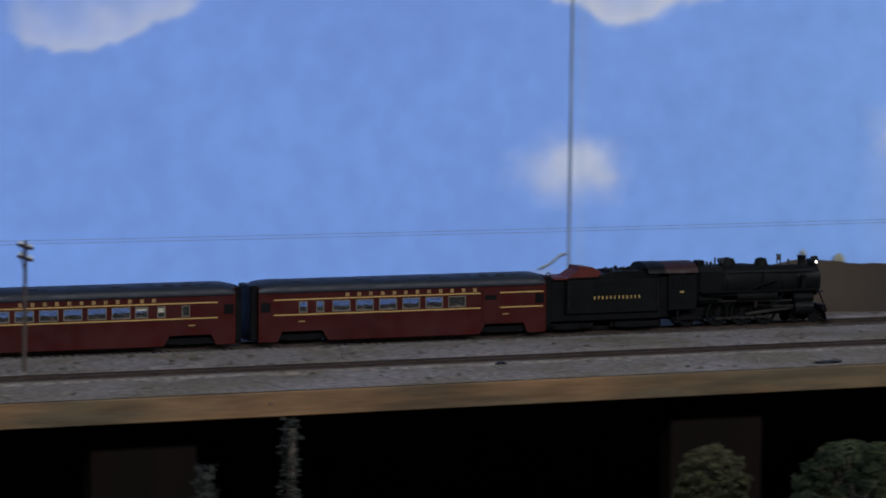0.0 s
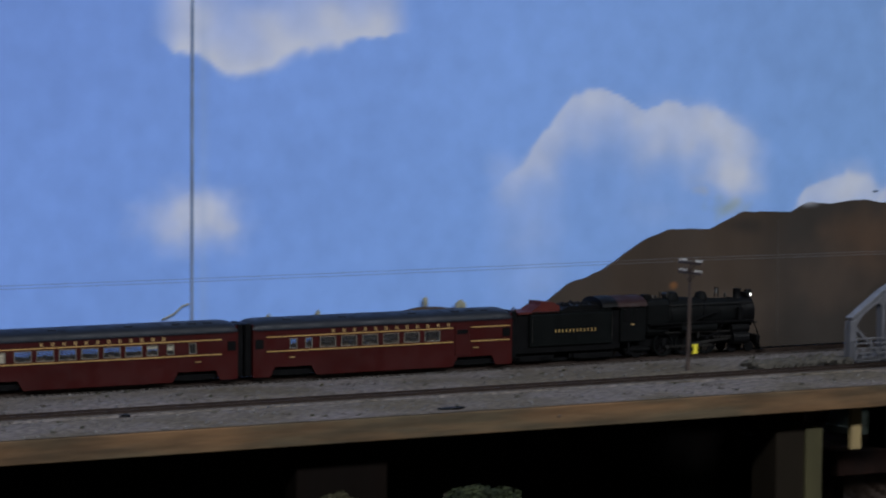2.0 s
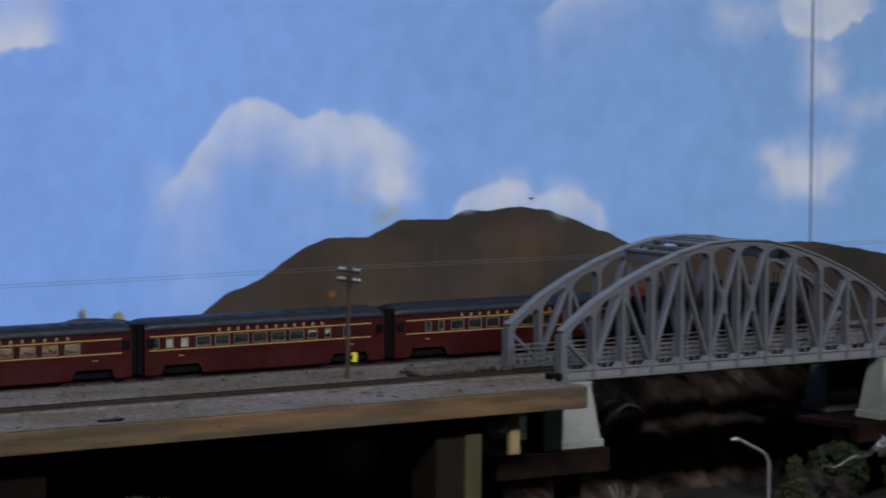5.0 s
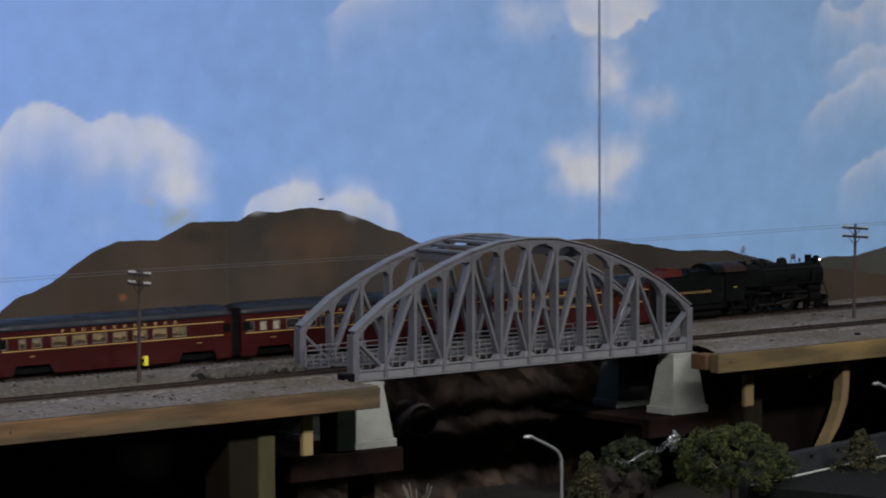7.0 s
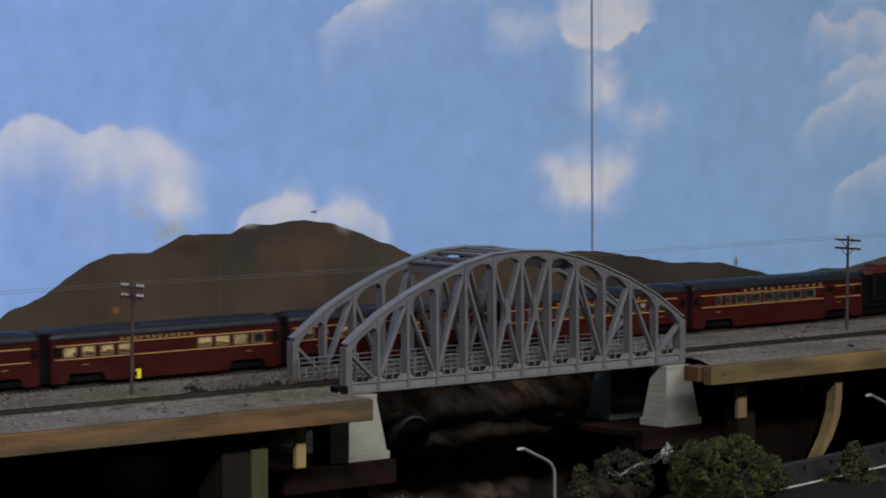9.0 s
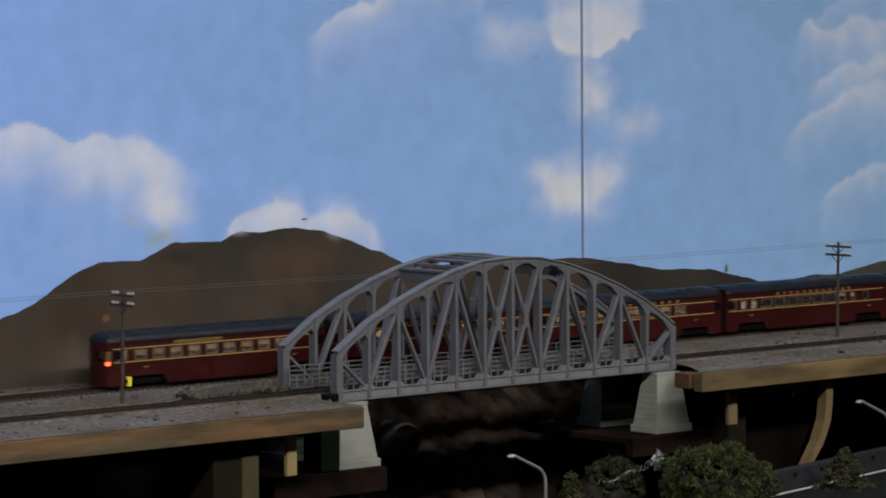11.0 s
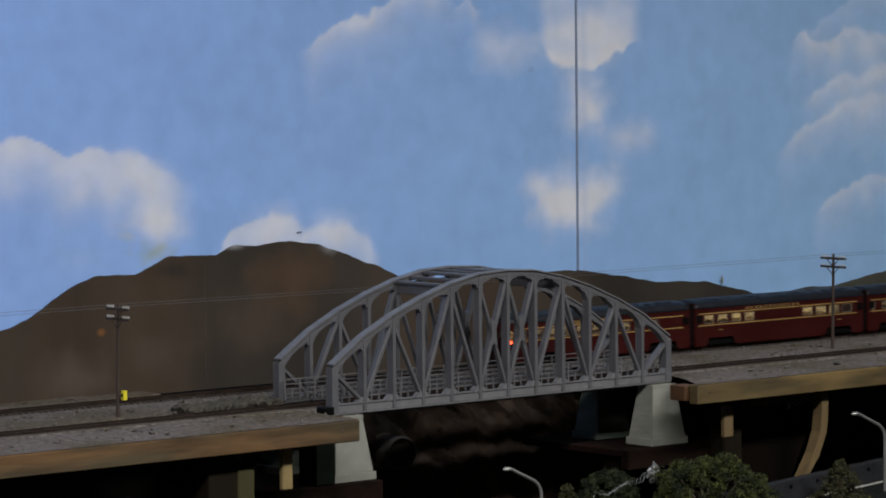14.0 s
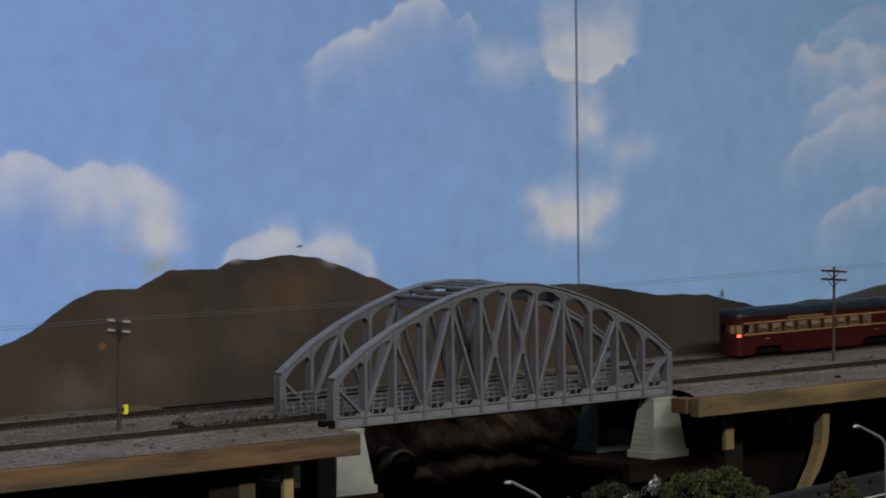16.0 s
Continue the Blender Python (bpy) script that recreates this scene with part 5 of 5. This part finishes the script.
def locomotive():
    ob = thing("steam_locomotive", "black steam locomotive with brown cab roof and lit headlight", "locomotive", (0, FAR, RAIL_TOP), group="train")
    # boiler along +x
    turned = pose(0, 0, 0, 0, 90, 0)
    axis = 0.0315
    part("boiler", lathe(((0.0128, -0.030), (0.0130, 0.000), (0.0118, 0.022), (0.0110, 0.036), (0.0110, 0.062)), 24, m=pose(0, 0, axis) @ turned), BOILER, ob, smooth=True)
    part("smokebox", lathe(((0.0112, 0.060), (0.0112, 0.0745), (0.0104, 0.0755), (0.0060, 0.0770), (0.0010, 0.0775)), 24, m=pose(0, 0, axis) @ turned), BLACK, ob, smooth=True)
    part("firebox", box(-0.050, -0.022, -0.0135, 0.0135, 0.018, 0.0435, 0.003), BOILER, ob)
    for x in (-0.020, 0.000, 0.018, 0.036, 0.052):
        r = 0.0133 - 0.00005 * (x * 1000 + 20) if x < 0.03 else 0.0113
        part("boiler_band", lathe(((max(r, 0.0112), x - 0.0006), (max(r, 0.0112), x + 0.0006)), 24, m=pose(0, 0, axis) @ turned), BLACK, ob)
    cab = part("cab", box(-0.080, -0.052, -0.0165, 0.0165, 0.0150, 0.0415, 0.0006), BOILER, ob)
    arc = [(-0.0185 * math.cos(radians(a)), 0.0405 + 0.0072 * math.sin(radians(a))) for a in range(0, 181, 15)]
    part("cab_roof", bar_along(arc, -0.084, -0.052), CAB_ROOF, ob, "red-brown curved cab roof", smooth=True)
    part("roof_overhang", bar_along([(y * 1.01, z + 0.0002) for y, z in arc] , -0.101, -0.0842), BLACK, ob, "black canopy over the cab gangway", smooth=True)
    for s in (-1, 1):
        y = s * 0.0167
        for x in (-0.073, -0.063):
            # no opening here: the cab's dark interior is a black plate
            part("cab_window", box(x - 0.0036, x + 0.0036, y - 0.0003, y + 0.0003, 0.0300, 0.0385), BLACK, cab, "black plate standing for the shade in an open cab window")
        part("number_bar", box(-0.0690, -0.0650, y - 0.0003, y + 0.0003, 0.0270, 0.0281), NUMBER, cab)
        part("running_board", box(-0.048, 0.068, s * 0.0155 - 0.0025, s * 0.0155 + 0.0025, 0.0258, 0.0268), BLACK, ob)
        part("handrail", rod((-0.046, s * 0.0128, 0.0395), (0.070, s * 0.0120, 0.0395), 0.0004, sides=5), STEEL, ob)
        part("air_tank", rod((-0.012, s * 0.0150, 0.0225), (0.028, s * 0.0150, 0.0225), 0.0028, sides=12), BOILER, ob)
        part("cylinder", rod((0.046, s * 0.0140, 0.0135), (0.064, s * 0.0140, 0.0135), 0.0052, sides=14), BLACK, ob)
        part("valve_chest", rod((0.045, s * 0.0140, 0.0205), (0.065, s * 0.0140, 0.0205), 0.0032, sides=12), BLACK, ob)
        part("crosshead_guide", box(0.024, 0.047, s * 0.0145 - 0.0006, s * 0.0145 + 0.0006, 0.0148, 0.0158), STEEL, ob)
        part("reach_rod", rod((-0.030, s * 0.0148, 0.0200), (0.044, s * 0.0148, 0.0190), 0.0006, sides=5), STEEL, ob)
    part("frame", box(-0.072, 0.070, -0.0060, 0.0060, 0.0085, 0.0200), BLACK, ob)
    part("stack", lathe(((0.0046, 0.0), (0.0036, 0.0030), (0.0038, 0.0070), (0.0044, 0.0078), (0.0030, 0.0079)), 16, m=pose(0.0615, 0, 0.0410)), BLACK, ob, smooth=True)
    part("sand_dome", lathe(((0.0066, 0), (0.0060, 0.0030), (0.0046, 0.0058), (0.0010, 0.0066)), 16, m=pose(0.0200, 0, 0.0415)), BOILER, ob, smooth=True)
    part("steam_dome", lathe(((0.0080, 0), (0.0074, 0.0030), (0.0056, 0.0056), (0.0010, 0.0064)), 16, m=pose(-0.0140, 0, 0.0425)), BOILER, ob, smooth=True)
    part("turret", box(-0.046, -0.038, -0.004, 0.004, 0.0430, 0.0475, 0.0008), BLACK, ob)
    part("bell", lathe(((0.0022, 0), (0.0018, 0.0024), (0.0008, 0.0036)), 12, m=pose(0.038, 0, 0.0460)), STEEL, ob, "steel bell on its yoke", smooth=True)
    part("bell_yoke", curve_rod([(0.038, -0.003, 0.0430), (0.038, -0.003, 0.0500), (0.038, 0.003, 0.0500), (0.038, 0.003, 0.0430)], 0.0005), BLACK, ob)
    part("whistle", rod((-0.026, 0, 0.0440), (-0.026, 0, 0.0490), 0.0008, sides=6), STEEL, ob)
    part("generator", rod((-0.020, -0.004, 0.0465), (-0.020, 0.004, 0.0465), 0.0020, sides=10), STEEL, ob)
    lamp = part("headlight", rod((0.0715, 0, 0.0455), (0.0770, 0, 0.0455), 0.0024, sides=14), BLACK, ob)
    part("lens", rod((0.0768, 0, 0.0455), (0.0774, 0, 0.0455), 0.0012, sides=14), HEADLIGHT, lamp, "bright white headlight lens")
    part("class_lamp", lump((0.0720, -0.0075, 0.0445), 0.0011, 1, 0, sub=1), HEADLIGHT, ob, "small white class lamp")
    part("lamp_bracket", box(0.0700, 0.0765, -0.0030, 0.0030, 0.0420, 0.0434, 0.0003), BLACK, ob)
    part("number_box", box(0.0690, 0.0720, -0.0050, 0.0050, 0.0425, 0.0460, 0.0004), BLACK, ob)
    for s in (-1, 1):
        part("air_pump", rod((0.0560, s * 0.0135, 0.0270), (0.0560, s * 0.0135, 0.0360), 0.0026, sides=12), BLACK, ob)
        part("feed_pipe", curve_rod([(-0.040, s * 0.0150, 0.0240), (-0.010, s * 0.0156, 0.0238), (0.012, s * 0.0150, 0.0300), (0.030, s * 0.0130, 0.0330)], 0.0006), BLACK, ob)
        part("drain_pipe", curve_rod([(0.036, s * 0.0148, 0.0250), (0.030, s * 0.0152, 0.0180), (0.020, s * 0.0150, 0.0160), (0.008, s * 0.0146, 0.0165)], 0.0006), BLACK, ob)
        part("sand_pipe", curve_rod([(0.020, s * 0.0062, 0.0430), (0.016, s * 0.0128, 0.0360), (0.014, s * 0.0140, 0.0260)], 0.0005), BLACK, ob)
        part("cab_step", box(-0.0740, -0.0660, s * 0.0150 - 0.0012, s * 0.0150 + 0.0012, 0.0050, 0.0062), BLACK, ob)
        part("step_hanger", box(-0.0712, -0.0690, s * 0.0150 - 0.0006, s * 0.0150 + 0.0006, 0.0060, 0.0160), BLACK, ob)
        part("main_rod", beam((0.046, s * 0.0130, 0.0140), (-0.002, s * 0.0126, 0.0100), 0.0010, 0.0020), STEEL, ob)
        part("valve_link", prism(((0.0060, 0.0150), (0.0080, 0.0150), (0.0095, 0.0215), (0.0070, 0.0225)), s * 0.0150 - 0.0006, s * 0.0150 + 0.0006), STEEL, ob)
        for x in (-0.040, -0.015, 0.010, 0.035, 0.060):
            part("stanchion", rod((x, s * 0.0118, 0.0385), (x, s * 0.0128, 0.0398), 0.0004, sides=5), STEEL, ob)
        part("front_ladder", curve_rod([(0.0700, s * 0.0145, 0.0262), (0.0745, s * 0.0148, 0.0190), (0.0765, s * 0.0145, 0.0150)], 0.0006), BLACK, ob)
    for x in (-0.034, -0.030, 0.048):
        part("safety_valve", lathe(((0.0012, 0), (0.0014, 0.0020), (0.0008, 0.0034)), 8, m=pose(x, 0, 0.0430)), STEEL, ob, smooth=True)
    part("pilot_beam", box(0.0745, 0.0790, -0.0150, 0.0150, 0.0105, 0.0150, 0.0006), BLACK, ob)
    bm = bmesh.new()
    for k in range(9):
        y = -0.012 + 0.003 * k
        bm = rod((0.0785, y, 0.0115), (0.0850 - 0.00028 * abs(k - 4) * 3, y * 0.92, 0.0012), 0.0007, sides=5, bm=bm)
    box(0.0775, 0.0855, -0.012, 0.012, 0.0008, 0.0020, bm=bm)
    part("pilot", bm, BLACK, ob, "black slatted cowcatcher pilot")
    part("coupler", box(0.0790, 0.0880, -0.0020, 0.0020, 0.0080, 0.0110, 0.0006), BLACK, ob)
    part("smokebox_step", box(0.0700, 0.0780, -0.0110, 0.0110, 0.0235, 0.0245), BLACK, ob)
    for x in (0.0500, 0.0690):
        for s in (-0.0088, 0.0088):
            part("pilot_wheel", lathe(((0.0052, -0.0010), (0.0052, 0.0010)), 14, m=pose(x, s, 0.0052, 90)), BLACK, ob)
    for s in (-0.0088, 0.0088):
        part("trailing_wheel", lathe(((0.0072, -0.0010), (0.0072, 0.0010)), 14, m=pose(-0.058, s, 0.0072, 90)), BLACK, ob)
    part("trailing_frame", box(-0.072, -0.044, -0.0125, 0.0125, 0.0060, 0.0090, 0.0008), BLACK, ob)
    for child in ob.children:  # tall proportions above the frame
        if child.name.split(".")[0] not in ("pilot_wheel", "trailing_wheel", "pilot", "coupler"):
            for v in child.data.vertices:
                if v.co.z > 0.012:
                    v.co.z = 0.012 + (v.co.z - 0.012) * 1.28
            for sub in child.children:
                for v in sub.data.vertices:
                    if v.co.z > 0.012:
                        v.co.z = 0.012 + (v.co.z - 0.012) * 1.28
    wheels = []
    for x in (-0.028, -0.004, 0.020):
        for s in (-1, 1):
            hub = new("driving_wheel")
            hub.empty_display_size = 0.005
            hub.parent = ob
            hub.matrix_basis = pose(x, s * 0.0088, DRIVER_R)
            bm = bmesh.new()
            n = 24
            for r0, r1 in ((DRIVER_R, DRIVER_R - 0.0018),):
                for y0, y1 in ((-0.0012, 0.0012),):
                    ring = []
                    for k in range(n):
                        a = 2 * math.pi * k / n
                        ring.append([bm.verts.new((r * math.cos(a), y, r * math.sin(a))) for r, y in ((r0, y0), (r0, y1), (r1, y1), (r1, y0))])
                    for k in range(n):
                        for q in range(4):
                            bm.faces.new((ring[k][q], ring[k][(q + 1) % 4], ring[(k + 1) % n][(q + 1) % 4], ring[(k + 1) % n][q]))
            part("tyre", bm, BOILER, hub)
            bm = rod((0, -0.0012, 0), (0, 0.0012, 0), 0.0022, sides=10)
            for k in range(12):
                a = 2 * math.pi * k / 12
                rod((0, 0, 0), ((DRIVER_R - 0.0012) * math.cos(a), 0, (DRIVER_R - 0.0012) * math.sin(a)), 0.0005, sides=4, bm=bm)
            part("spokes", bm, BLACK, hub)
            part("counterweight", prism(((-0.0075, -0.0060), (0.0075, -0.0060), (0.0050, -0.0088), (-0.0050, -0.0088)), -0.0008, 0.0008), BLACK, hub)
            wheels.append((hub, x, s))
    rods = []
    for s in (-1, 1):
        r = new("side_rod", None)
        r.parent = ob
        bm = box(-0.0265, 0.0265, -0.0005, 0.0005, -0.0009, 0.0009, 0.0002)
        for x in (-0.024, 0.0, 0.024):
            rod((x, -0.0006, 0), (x, 0.0006, 0), 0.0017, sides=10, bm=bm)
        part("coupling_bar", bm, STEEL, r, "steel coupling rod")
        r.matrix_basis = pose(-0.004, s * 0.0112, DRIVER_R - 0.0045)
        rods.append((r, s))
    return ob, wheels, rods


# way of the first coach's front end along the rear track, second by second
RUN = [(0.0, 1.2490), (2.0, 1.5877), (4.0, 1.9258), (6.0, 2.2644), (8.0, 2.6040), (10.0, 2.9441), (12.0, 3.2839), (14.0, 3.6215), (16.0, 3.9544)]
# the couplings are stretched on the western grade and close up past the bridge: way along the train's run, place along the track
GRADE = [(0.0406, 0.0), (1.2, 1.2), (1.6950, 1.7), (2.0950, 2.1), (5.0392, 5.0)]


def run_at(t):
    return float(np.interp(t, [r[0] for r in RUN], [r[1] for r in RUN]))


def place_at(way):
    return float(np.interp(way, [g[0] for g in GRADE], [g[1] for g in GRADE]))


room()
sky_board()
hills()
sky_marks()
ground_left = ground_sheet("ground_left", X0, GAP_L, "grey and tan gravel scenery beside the tracks")
ground_right = ground_sheet("ground_right", GAP_R, X1, "grey and tan gravel scenery beyond the bridge")
track("track_near", NEAR, (X0, X1), "near railway track with rusty rails and dark ties", GRAVEL, 0.0036, TIE_GREY)
track("track_far", FAR, (X0, X1), "rear railway track with rusty rails and dark ties", BALLAST, 0.0026, TIE)
fascia()
bridge()
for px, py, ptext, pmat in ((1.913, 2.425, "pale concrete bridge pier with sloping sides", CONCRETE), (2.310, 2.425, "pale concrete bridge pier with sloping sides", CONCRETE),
                            (1.913, 2.505, "dark green concrete pier under the rear truss", CONCRETE_GREEN), (2.310, 2.505, "dark green concrete pier under the rear truss", CONCRETE_GREEN)):
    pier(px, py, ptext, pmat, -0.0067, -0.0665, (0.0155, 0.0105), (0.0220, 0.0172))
undercroft()
telegraph_line()
lower_scenery()
stones()
weeds()
coaches = build_coaches()
tender_ob = tender()
loco, drivers, side_rods = locomotive()


def motions():
    times = [k * 0.5 for k in range(33)]
    for k, ob in enumerate(coaches):
        walk(ob, [(t, pose(place_at(run_at(t) - PITCH * k) - BODY / 2, FAR, RAIL_TOP)) for t in times])
    walk(tender_ob, [(t, pose(place_at(run_at(t) + 0.0575), FAR, RAIL_TOP)) for t in times])
    walk(loco, [(t, pose(place_at(run_at(t) + 0.1965), FAR, RAIL_TOP)) for t in times])
    fine = [k / 15 for k in range(241)]
    for hub, x, s in drivers:
        walk(hub, [(t, pose(x, s * 0.0088, DRIVER_R, 0, math.degrees((place_at(run_at(t)) - 1.25) / DRIVER_R) + (90 if s > 0 else 0), 0)) for t in fine])
    for r, s in side_rods:
        rows = []
        for t in fine:
            a = (place_at(run_at(t)) - 1.25) / DRIVER_R + (math.pi / 2 if s > 0 else 0)
            rows.append((t, pose(-0.004 - 0.0045 * math.sin(a), s * 0.0112, DRIVER_R - 0.0045 * math.cos(a))))
        walk(r, rows)


motions()
